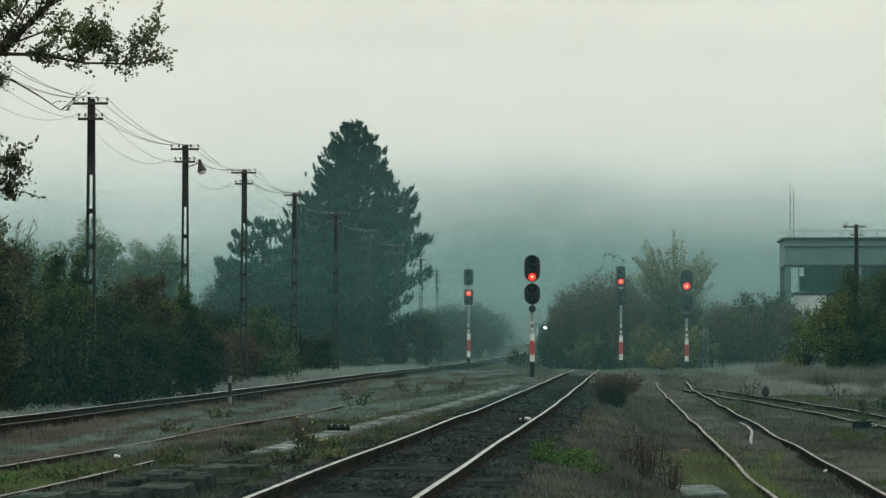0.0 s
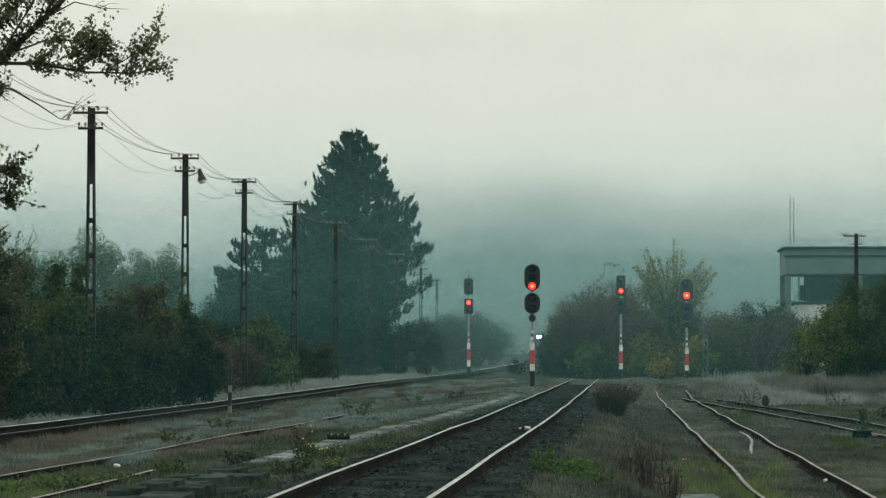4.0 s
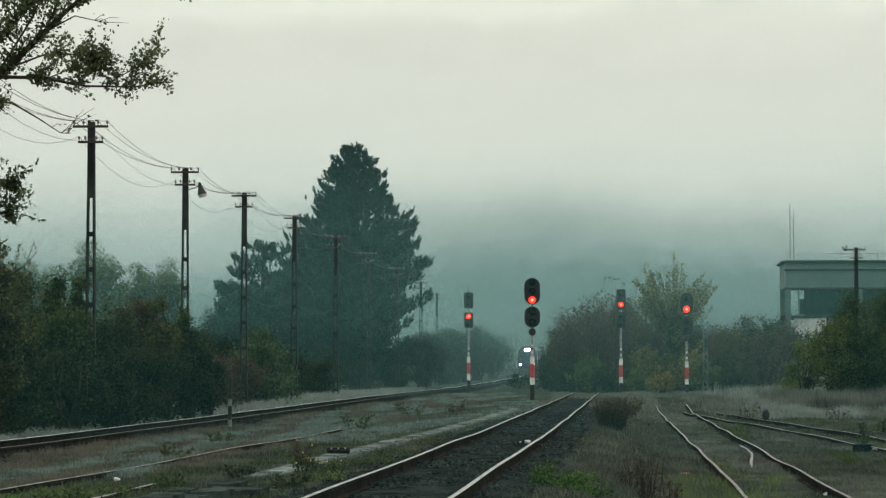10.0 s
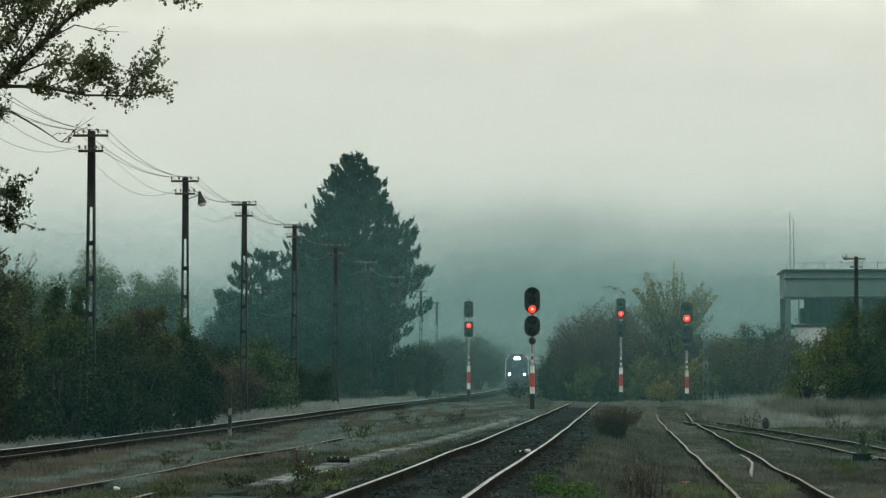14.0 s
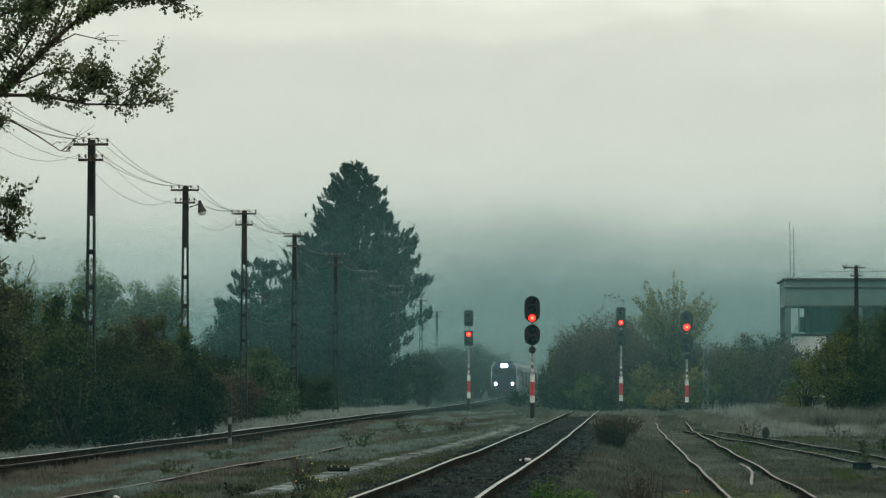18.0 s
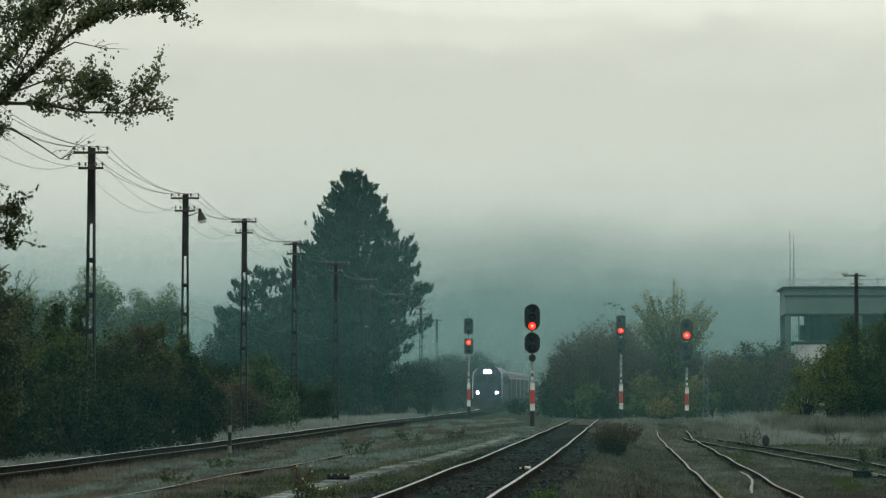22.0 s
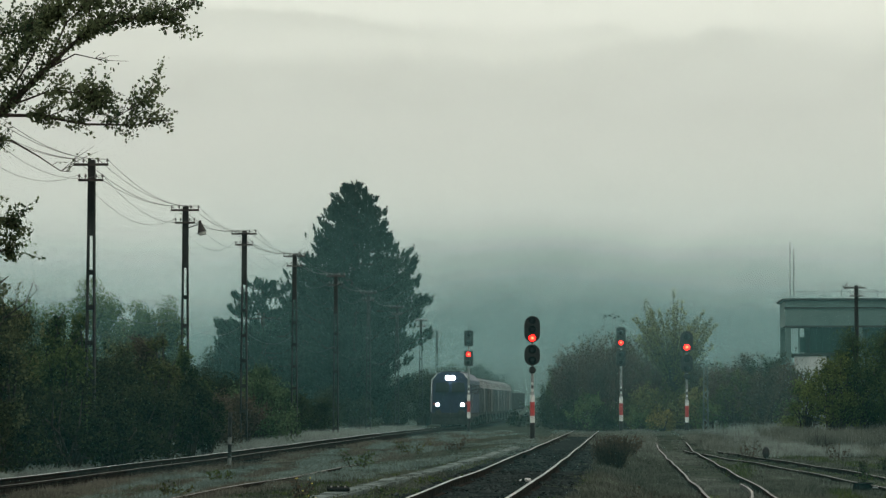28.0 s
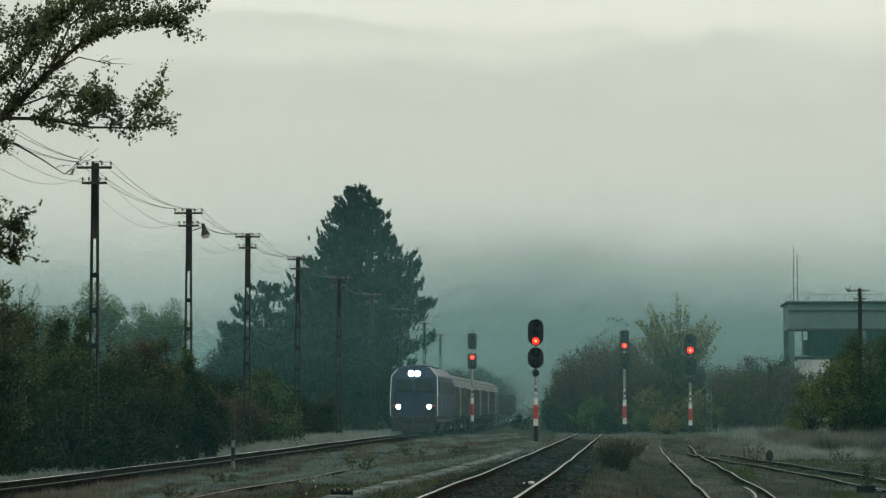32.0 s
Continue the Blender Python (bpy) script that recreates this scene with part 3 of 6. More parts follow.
def signal_head(parent, z0, z1, w, lamps, lit, round_, label):
    bm = bmesh.new()
    prism(bm, stadium(0, (z0 + z1) / 2, w, z1 - z0, 8, round_), "y", -0.06, -0.02)
    head = part("signal_head", bm, BLACK, parent, label)
    bm = bmesh.new()
    prism(bm, stadium(0, (z0 + z1) / 2, w * 0.62, (z1 - z0) * 0.86, 6, 0.4), "y", -0.02, 0.26)
    part("lamp_case", bm, BLACK, head)
    bm = bmesh.new()
    rim = stadium(0, (z0 + z1) / 2, w, z1 - z0, 8, round_)
    inner = stadium(0, (z0 + z1) / 2, w - 0.05, z1 - z0 - 0.05, 8, round_)
    a = [bm.verts.new((u, -0.066, v)) for u, v in rim]
    b = [bm.verts.new((u, -0.066, v)) for u, v in inner]
    for i in range(len(a)):
        j = (i + 1) % len(a)
        bm.faces.new((a[i], a[j], b[j], b[i]))
    part("rim", bm, IRON, head)
    for i in range(lamps):
        z = z1 - (z1 - z0) * (i + 0.5) / lamps
        bm = bmesh.new()
        n, r = 12, min(w * 0.25, (z1 - z0) / lamps * 0.4)
        for k in range(n):
            a0, a1 = radians(-20 + 220 * k / n), radians(-20 + 220 * (k + 1) / n)
            q = [bm.verts.new((r * math.cos(t), yy, z + r * math.sin(t))) for t, yy in ((a0, -0.06), (a1, -0.06), (a1, -0.30 + 0.1 * abs(math.cos(a1))), (a0, -0.30 + 0.1 * abs(math.cos(a0))))]
            bm.faces.new(q)
        part("hood", bm, BLACK, head, "black visor over a lens")
        bm = bmesh.new()
        lathe_y(bm, [(-0.15, 0.02), (-0.125, r * 0.7), (-0.062, r * 0.98)], 0, z, 14)
        part("lens", bm, RED_LAMP if i == lit else LENS_DARK, head, "glowing red lens" if i == lit else "dark unlit lens")
        if i == lit:
            bm = bmesh.new()
            lathe_y(bm, [(-0.17, 0.01), (-0.165, r * 0.25), (-0.14, r * 0.4)], 0, z, 12)
            part("bulb", bm, RED_BULB, head, "hot bright centre of the red lens")
    return head


def signal(x, y, bands, mast_top, heads, label, small=None, finial=0.0, rise=0.0):
    """A colour-light signal: banded post, heads with hooded lenses, a foot and a ladder-free mast."""
    base = float(level(x, y)) - 0.03 + rise
    s = thing("railway_signal", label, "signal", pose(x, y, base, 0, 0, 2.5), "light signals")
    bm = bmesh.new()
    box(bm, -0.28, 0.28, -0.2, 0.36, -0.1 - rise, 0.1 - rise, 0.03)
    part("foot", bm, CONCRETE, s)
    z = -rise
    for top, m, nm, r in bands:
        bm = bmesh.new()
        tube(bm, (0, 0.08, z), (0, 0.08, top), r, r, 12)
        part(nm, bm, m, s, {"black_band": "black painted base", "white_band": "white painted band", "red_band": "red painted band"}[nm])
        z = top
    bm = bmesh.new()
    tube(bm, (0, 0.08, z), (0, 0.08, mast_top), 0.075, 0.065, 10)
    part("mast", bm, STEEL, s, "grey steel mast")
    # a plate with unreadable marks on the mast
    for i in range(3):
        bm = bmesh.new()
        box(bm, -0.05, 0.05, -0.006, 0.0, z + 0.16 + i * 0.17, z + 0.27 + i * 0.17)
        part("plate", bm, WHITE if i % 2 == 0 else BLACK, s, "small marking plate")
    for z0, z1, w, lamps, lit, rd in heads:
        signal_head(s, z0, z1, w, lamps, lit, rd, "black signal head with hooded lenses")
    if small:
        bm = bmesh.new()
        lathe_y(bm, [(-0.1, 0.10), (-0.08, 0.18), (0.1, 0.18), (0.16, 0.08)], 0, small, 14)
        part("call_on_head", bm, BLACK, s, "small round black auxiliary lamp")
    if finial:
        bm = bmesh.new()
        tube(bm, (0, 0.08, mast_top), (0, 0.08, finial), 0.03, 0.025, 6)
        part("finial", bm, IRON, s)
    return s


def banding(*tops):
    return list(zip(tops, (BLACK, WHITE, RED, WHITE), ("black_band", "white_band", "red_band", "white_band"), (0.12, 0.115, 0.115, 0.11)))


signal(-4.11, 139, banding(0.88, 1.22, 1.9, 2.25), 5.9, [(3.68, 4.72, 0.77, 2, 9, 1.0), (4.82, 6.12, 0.77, 3, 2, 1.0)],
       "tall banded signal with two oval black heads showing red", small=3.47)
signal(-10.0, 192, banding(0.95, 1.38, 2.12, 2.55), 6.9, [(4.5, 5.55, 0.62, 2, 0, 0.35), (5.85, 6.92, 0.62, 2, 9, 0.35)],
       "banded signal beside the main track showing red", finial=7.35)
signal(0.3, 172, banding(0.42, 0.78, 1.5, 1.9), 6.0, [(3.75, 4.72, 0.56, 2, 9, 0.35), (4.86, 6.1, 0.56, 2, 1, 0.35)],
       "banded signal by the thicket with rectangular heads showing red", rise=0.34)
signal(4.28, 172, banding(0.3, 0.62, 1.32, 1.68), 5.6, [(3.3, 4.42, 0.76, 2, 9, 1.0), (4.52, 5.84, 0.78, 2, 1, 1.0)],
       "banded yard signal with oval heads showing red", small=3.08, rise=0.34)


# ---------------------------------------------------------------- plants
def leaf_quads(c, size, r, long=1.6, up=0.0):
    """Leaves as folded diamonds round the points c."""
    n = len(c)
    d = r.normal(size=(n, 3))
    d[:, 2] += up
    d /= np.linalg.norm(d, axis=1)[:, None]
    e = np.cross(d, r.normal(size=(n, 3)))
    e /= np.linalg.norm(e, axis=1)[:, None] + 1e-9
    s = (size * r.uniform(0.6, 1.3, n))[:, None]
    return np.stack([c - d * s * long * 0.5, c + e * s * 0.5, c + d * s * long * 0.5, c - e * s * 0.5], 1)


def shrub(x, y, w, d, h, n, size, material, label, seed, name="shrub", ragged=0.5, bare=0.0, z=None, floor=0.1, wild=1.0):
    """A bush: a sheaf of stems and foliage in uneven clumps with gaps."""
    r = np.random.default_rng(seed)
    z = float(level(x, y)) - 0.05 if z is None else z
    s = thing(name, label, "bush", pose(x, y, z), "trackside bushes")
    k = max(8, int(10 + 3.0 * w * h ** 0.5))
    ca = r.uniform(0, 2 * math.pi, k)
    cz = r.uniform(floor, 1.0, k) ** 0.8
    cr = np.sqrt(r.uniform(0.05, 1, k)) * np.sqrt(np.clip(1.02 - (cz * 0.95) ** 2.4, 0.05, 1))
    cen = np.stack([np.cos(ca) * cr * w / 2, np.sin(ca) * cr * d / 2, cz * h * (1 - ragged * 0.35 * r.uniform(0, 1, k))], -1)
    rad = (0.13 * min(w, h) + 0.2) * r.uniform(0.4, 1.35, k)
    which = r.choice(k, n, p=rad ** 2 / np.sum(rad ** 2))
    off = r.normal(size=(n, 3))
    off /= np.linalg.norm(off, axis=1)[:, None]
    off *= (r.uniform(0.15, 1, n) ** 0.5 * (1 + 0.25 * r.normal(size=n)))[:, None]
    off[:, 2] *= 0.85
    c = cen[which] + off * rad[which][:, None]
    shoots = r.uniform(0, 1, n) < 0.2 * wild
    pick = r.integers(0, k, n)
    along = r.uniform(0.2, 1.0, n) ** 0.8
    sway = r.normal(size=(k, 3)) * np.array([0.35, 0.35, 0.12]) + np.array([0, 0, 0.75])
    stem = cen[pick] * np.array([1.05, 1.05, 0.92]) + sway[pick] * (along * (0.25 + 0.16 * h) * (0.4 + 0.6 * wild) * r.uniform(0.3, 1.3, k)[pick])[:, None]
    c[shoots] = (stem + r.normal(size=(n, 3)) * 0.09)[shoots]
    c[:, 2] = np.maximum(c[:, 2], 0.03)
    bm = bmesh.new()
    for i in range(min(k, 26)):
        a = Vector((r.uniform(-0.2, 0.2) * w * 0.5, r.uniform(-0.2, 0.2) * d * 0.5, 0))
        e = Vector(cen[i])
        m = a.lerp(e, 0.5) + Vector((r.uniform(-0.2, 0.2), r.uniform(-0.2, 0.2), 0.1 * h))
        rr = 0.008 * h + 0.01
        limb(bm, [a, m, e, e + Vector((r.uniform(-0.3, 0.3), r.uniform(-0.3, 0.3), 0.3 + bare))], [rr * 1.6, rr, rr * 0.6, rr * 0.2], 4)
    part("branching_stem", bm, BARK, s)
    tagged(quads("foliage", leaf_quads(c, size, r), material, s), kind="stuff")
    return s


TWIG = mat("reddish_twigs", (0.03, 0.022, 0.018), (0.085, 0.06, 0.05), 4, 0.95, 0.4, fine=25, spec=0.0)


def bare_bush(x, y, w, h, seed):
    """A bush that has lost its leaves: stems that fork into sprays of fine twigs."""
    r = np.random.default_rng(seed)
    s = thing("bare_bush", "bare bush with fine reddish grey twigs", "bush", pose(x, y, float(level(x, y)) - 0.05), "trackside bushes")
    stems, twigs, pts = bmesh.new(), bmesh.new(), []
    for i in range(16):
        a, q = r.uniform(0, 2 * math.pi), r.uniform(0.1, 1)
        e = Vector((math.cos(a) * q * w / 2, math.sin(a) * q * w / 2, h * r.uniform(0.7, 0.9) * (1 - 0.3 * q)))
        o = Vector((e.x * 0.15, e.y * 0.15, 0))
        m = o.lerp(e, 0.5) + Vector((0, 0, 0.06 * h))
        limb(stems, [o, m, e], [0.05, 0.035, 0.015], 5)
        for j in range(16):
            f = r.uniform(0.3, 1.0)
            p = m.lerp(e, f * 2 - 1) if f > 0.5 else o.lerp(m, f * 2)
            d = Vector((r.normal() * 0.5 + math.cos(a) * 0.3, r.normal() * 0.5 + math.sin(a) * 0.3, r.uniform(0.5, 1.3))) * (0.16 * h)
            limb(twigs, [p, p + d * 0.5 + Vector((r.normal(), r.normal(), 0)) * 0.06, p + d], [0.016, 0.011, 0.005], 3)
            for _ in range(3):
                u = p + d * r.uniform(0.3, 0.9)
                v = Vector((r.normal(), r.normal(), r.uniform(0.2, 1.2))) * 0.05 * h
                limb(twigs, [u, u + v], [0.010, 0.004], 3)
                pts.append(tuple(u + v))
    part("stem_cluster", stems, BARK, s)
    tagged(part("twig_spray", twigs, TWIG, s), kind="stuff")
    pts = np.repeat(np.array(pts), 2, 0) + r.normal(size=(len(pts) * 2, 3)) * 0.08
    tagged(quads("last_leaves", leaf_quads(pts, 0.07, r), LEAF_BROWN, s), kind="stuff")
    return s


def broadleaf(x, y, h, w, trunk, n, size, material, label, seed, name="tree", base=0.3):
    """A deciduous tree: tapered trunk, forking limbs, crown of leaf clumps at the limbs' ends."""
    r = np.random.default_rng(seed)
    s = thing(name, label, "tree", pose(x, y, float(level(x, y)) - 0.1), "trees")
    bm = bmesh.new()
    top = Vector((r.uniform(-0.4, 0.4), r.uniform(-0.4, 0.4), h * 0.8))
    limb(bm, [(0, 0, 0), (r.uniform(-0.1, 0.1), 0, h * 0.2), top * 0.5, top], [trunk, trunk * 0.8, trunk * 0.55, trunk * 0.12], 8)
    tips = []
    for i in range(34):
        f = r.uniform(base, 0.98)
        a = r.uniform(0, 2 * math.pi)
        reach = w / 2 * math.sqrt(max(0.08, 1 - ((f - base * 0.9) / (1.04 - base) * 2 - 0.85) ** 2 * 0.75)) * r.uniform(0.55, 1.0)
        o = top * (f * 0.75)
        e = Vector((math.cos(a) * reach, math.sin(a) * reach, h * f + 0.04 * h * r.uniform(-1, 1)))
        m = o.lerp(e, 0.5) + Vector((0, 0, -0.03 * h))
        limb(bm, [o, m, e], [trunk * 0.3, trunk * 0.17, trunk * 0.05], 5)
        tips += [e, e.lerp(m, 0.35), e.lerp(m, 0.7)]
    part("trunk", bm, BARK, s)
    tips = np.array([tuple(t) for t in tips])
    rad = 0.085 * w + 0.06 * h * r.uniform(0.4, 1.0, len(tips))
    which = r.choice(len(tips), n)
    off = r.normal(size=(n, 3))
    off /= np.linalg.norm(off, axis=1)[:, None]
    off *= (r.uniform(0.05, 1, n) ** 0.45)[:, None]
    c = tips[which] + off * rad[which][:, None] * np.array([1, 1, 0.75])
    tagged(quads("crown", leaf_quads(c, size, r), material, s), kind="stuff")
    return s


def pine(x, y, h, profile, seed, label, plumes, lean=0.0, tier=(0.36, 0.6), full_top=1.0):
    """A pine: straight trunk, whorls of boughs whose ends turn up, and upright plumes of needles along them."""
    r = np.random.default_rng(seed)
    s = thing("pine_tree", label, "tree", pose(x, y, float(level(x, y)) - 0.1), "trees")
    zs, rs = zip(*profile)
    bm = bmesh.new()
    limb(bm, [(0, 0, 0), (lean * 0.2, 0, h * 0.3), (lean * 0.6, 0, h * 0.65), (lean, 0, h * 0.98)], [0.36, 0.28, 0.17, 0.04], 9)
    part("trunk", bm, BARK, s)
    pts, dirs, big = [], [], []
    z, turn, whorl = h * 0.07, 0.0, []
    while z < h * 0.985:
        count = 7 if z < h * 0.8 else 5
        for i in range(count):
            whorl.append((z + r.uniform(-0.25, 0.25), turn + 2 * math.pi * i / count + r.uniform(-0.35, 0.35)))
        z += r.uniform(*tier) * (1.0 if z < h * 0.75 else 0.8)
        turn += 1.1
    total = sum(float(np.interp(w[0], zs, rs)) ** full_top for w in whorl)
    for z, a in whorl:
        full = float(np.interp(z, zs, rs))
        reach = full * r.uniform(0.55, 1.14)
        o = Vector((lean * (z / h), 0, z - 0.16 * reach))
        out = Vector((math.cos(a), math.sin(a), 0))
        side = Vector((-out.y, out.x, 0))
        m = o + out * reach * 0.55 - Vector((0, 0, 0.02 * reach))
        e = o + out * reach * 0.93 + Vector((0, 0, 0.16 * reach))
        bm = bmesh.new()
        limb(bm, [o, m, e, e + out * 0.1 + Vector((0, 0, 0.3))], [0.025 + 0.011 * reach, 0.02 + 0.006 * reach, 0.016, 0.006], 4)
        part("bough", bm, BARK, s)
        per = max(5, int(plumes * full ** full_top / total))
        for j in range(per):
            f = 1 - 0.85 * r.uniform(0, 1) ** 1.25
            p = m.lerp(e, (f - 0.5) * 2) if f > 0.5 else o.lerp(m, f * 2)
            q = (1.05 - f) * reach * 0.5 + 0.12
            p = p + side * float(r.normal()) * q * 0.75 + Vector((0, 0, float(r.uniform(-0.12, 0.22))))
            pts.append(tuple(p))
            d = out * (0.25 + 0.5 * float(r.uniform(0, 1)) * f) + side * float(r.normal()) * 0.25 + Vector((0, 0, 1))
            dirs.append(tuple(d.normalized()))
            big.append(r.uniform(0.32, 0.62) * (0.75 + 0.25 * min(1, full / 3)))
    per = 30
    P, D, B = np.repeat(np.array(pts), per, 0), np.repeat(np.array(dirs), per, 0), np.repeat(np.array(big), per)
    n = len(P)
    rad = np.cross(D, r.normal(size=(n, 3)))
    rad /= np.linalg.norm(rad, axis=1)[:, None]
    u = r.uniform(0, 1, n)
    base = P + D * (u * B)[:, None]
    way = D * 0.75 + rad * (0.95 - 0.45 * u)[:, None] + r.normal(size=(n, 3)) * 0.12
    way /= np.linalg.norm(way, axis=1)[:, None]
    e = np.cross(way, r.normal(size=(n, 3)))
    e /= np.linalg.norm(e, axis=1)[:, None]
    ln = (r.uniform(0.16, 0.27, n) * (1.1 - 0.4 * u))[:, None]
    wd = r.uniform(0.022, 0.042, n)[:, None]
    tagged(quads("needles", np.stack([base - e * wd * 1.25, base + e * wd * 1.25, base + way * ln * 0.95], 1), PINE_LEAF, s, 3), kind="stuff")
    return s


pine(-18.7, 201, 17.9, [(0, 2.2), (3, 3.8), (5, 4.7), (7.0, 6.0), (9, 6.0), (11, 5.1), (13, 4.2), (14.6, 3.0), (15.6, 2.3), (16.6, 1.6), (17.4, 0.9), (17.9, 0.3)], 11,
     "tall dark pine with upturned bough ends in mist", 10500)
pine(-24.2, 193, 10.5, [(0, 2.0), (2.5, 3.8), (5, 4.6), (7.5, 3.9), (9, 2.4), (10, 1.3), (10.5, 0.6)], 12, "shorter spreading pine with open tiers of boughs", 3600, tier=(0.7, 1.15), full_top=1.2)
pine(-22.4, 204, 12.6, [(0, 2.5), (4, 4.0), (7, 3.8), (9.5, 2.9), (11.6, 1.6), (12.6, 0.6)], 13, "dark pine half hidden behind its neighbours", 2800, 0.4, tier=(0.65, 1.1), full_top=1.2)


def plant_all():
    # the dark hedge along the left of the line
    k = 0
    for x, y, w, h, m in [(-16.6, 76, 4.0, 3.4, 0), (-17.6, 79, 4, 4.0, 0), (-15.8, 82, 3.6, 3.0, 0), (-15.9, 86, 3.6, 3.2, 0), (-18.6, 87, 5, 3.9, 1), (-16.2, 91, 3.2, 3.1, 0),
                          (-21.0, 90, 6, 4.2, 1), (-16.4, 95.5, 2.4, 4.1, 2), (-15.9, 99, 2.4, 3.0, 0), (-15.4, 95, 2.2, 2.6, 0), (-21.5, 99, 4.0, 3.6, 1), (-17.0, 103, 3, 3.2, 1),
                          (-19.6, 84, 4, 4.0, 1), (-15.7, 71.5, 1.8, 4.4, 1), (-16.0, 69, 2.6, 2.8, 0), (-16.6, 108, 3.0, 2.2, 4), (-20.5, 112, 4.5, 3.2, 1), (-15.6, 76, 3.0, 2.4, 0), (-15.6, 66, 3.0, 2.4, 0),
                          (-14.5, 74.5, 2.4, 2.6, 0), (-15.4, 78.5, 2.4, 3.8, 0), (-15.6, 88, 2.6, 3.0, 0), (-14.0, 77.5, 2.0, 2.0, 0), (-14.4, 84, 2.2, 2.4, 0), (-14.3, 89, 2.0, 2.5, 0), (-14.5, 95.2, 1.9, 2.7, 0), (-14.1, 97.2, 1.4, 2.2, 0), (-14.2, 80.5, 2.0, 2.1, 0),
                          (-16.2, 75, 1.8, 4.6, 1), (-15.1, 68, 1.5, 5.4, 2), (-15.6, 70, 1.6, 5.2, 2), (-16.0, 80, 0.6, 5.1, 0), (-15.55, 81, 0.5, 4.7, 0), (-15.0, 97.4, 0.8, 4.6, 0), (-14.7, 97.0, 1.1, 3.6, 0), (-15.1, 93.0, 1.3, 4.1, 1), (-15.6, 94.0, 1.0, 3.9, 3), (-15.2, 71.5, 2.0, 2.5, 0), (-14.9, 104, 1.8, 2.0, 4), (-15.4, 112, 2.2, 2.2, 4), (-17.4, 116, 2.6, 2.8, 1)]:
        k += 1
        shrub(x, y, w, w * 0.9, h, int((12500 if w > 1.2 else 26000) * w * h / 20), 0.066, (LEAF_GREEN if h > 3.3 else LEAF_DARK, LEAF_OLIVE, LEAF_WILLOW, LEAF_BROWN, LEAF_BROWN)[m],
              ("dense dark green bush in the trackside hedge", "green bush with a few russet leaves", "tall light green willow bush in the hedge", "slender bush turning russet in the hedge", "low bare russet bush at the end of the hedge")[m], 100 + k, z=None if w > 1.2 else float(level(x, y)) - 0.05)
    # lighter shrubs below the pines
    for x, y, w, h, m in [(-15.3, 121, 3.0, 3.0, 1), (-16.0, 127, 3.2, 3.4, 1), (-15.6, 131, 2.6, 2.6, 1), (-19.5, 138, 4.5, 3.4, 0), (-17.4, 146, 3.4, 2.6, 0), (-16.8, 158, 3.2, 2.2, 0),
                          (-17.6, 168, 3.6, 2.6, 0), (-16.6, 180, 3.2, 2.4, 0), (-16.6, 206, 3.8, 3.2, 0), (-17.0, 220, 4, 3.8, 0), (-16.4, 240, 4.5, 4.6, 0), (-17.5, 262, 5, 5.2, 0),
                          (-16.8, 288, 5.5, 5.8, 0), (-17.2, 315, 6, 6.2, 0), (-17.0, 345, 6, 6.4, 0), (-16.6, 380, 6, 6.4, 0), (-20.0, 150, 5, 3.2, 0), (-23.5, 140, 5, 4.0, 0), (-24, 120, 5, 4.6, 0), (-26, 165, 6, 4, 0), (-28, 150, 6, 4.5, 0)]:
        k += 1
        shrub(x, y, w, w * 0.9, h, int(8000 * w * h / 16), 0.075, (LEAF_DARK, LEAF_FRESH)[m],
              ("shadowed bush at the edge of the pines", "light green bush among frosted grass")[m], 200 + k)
    # thicket on the right
    for x, y, w, h, m in [(-3.6, 214, 3.0, 2.6, 1), (-4.2, 232, 4, 4.0, 0), (-2.2, 206, 3.8, 3.6, 1), (-0.6, 212, 4.5, 6.3, 1), (1.2, 204, 4, 4.4, 1), (-2.0, 226, 5, 7.5, 2), (0.6, 222, 4.6, 8.0, 1), (-2.8, 238, 4.4, 7.0, 1), (-5.7, 300, 4.2, 6.5, 0), (-8.2, 240, 2.2, 1.3, 0), (-5.5, 228, 2.6, 2.8, 0), (-5.1, 246, 2.8, 4.8, 1), (-4.4, 213, 2.6, 2.4, 0), (2.4, 218, 4, 6.2, 1), (-4.6, 250, 4, 4.6, 1),
                          (2.8, 198, 4, 4.2, 1), (4.4, 206, 4.4, 4.8, 1), (5.8, 196, 4, 4.2, 2), (7.4, 190, 4, 4.4, 1), (8.6, 198, 4.4, 5.0, 2), (10.2, 192, 4.4, 5.4, 0), (7.6, 178, 3.6, 3.9, 1),
                          (9.2, 174, 3.6, 3.8, 2), (3.4, 188, 3.2, 2.8, 1), (11.8, 184, 3.8, 4.4, 1), (-3.0, 260, 5, 5.4, 0), (0.5, 262, 6, 6.8, 0), (-5.6, 285, 4.6, 5.0, 0), (-3.5, 315, 7, 6.8, 0), (-5.2, 360, 6.5, 7.0, 0), (-6.3, 405, 7, 8.2, 0), (-7.2, 455, 6, 8.5, 0), (1.6, 300, 8, 8, 0), (6, 260, 7, 7, 0), (-8.9, 440, 4.2, 7.5, 0)]:
        k += 1
        shrub(x, y, w, w * 0.9, h, int((4000 if y < 240 else 2200) * w * h / 16 * (0.55 if h > 5.5 and y < 240 else 1.0)), 0.09 if y < 240 else 0.135, (LEAF_DARK, LEAF_OLIVE, LEAF_BROWN, LEAF_YELLOW)[m],
              ("dense green bush in the thicket", "green bush at the foot of the thicket", "thin russet bush losing its leaves", "low yellowing bush by the yard")[m], 300 + k, ragged=1.0, wild=2.0)
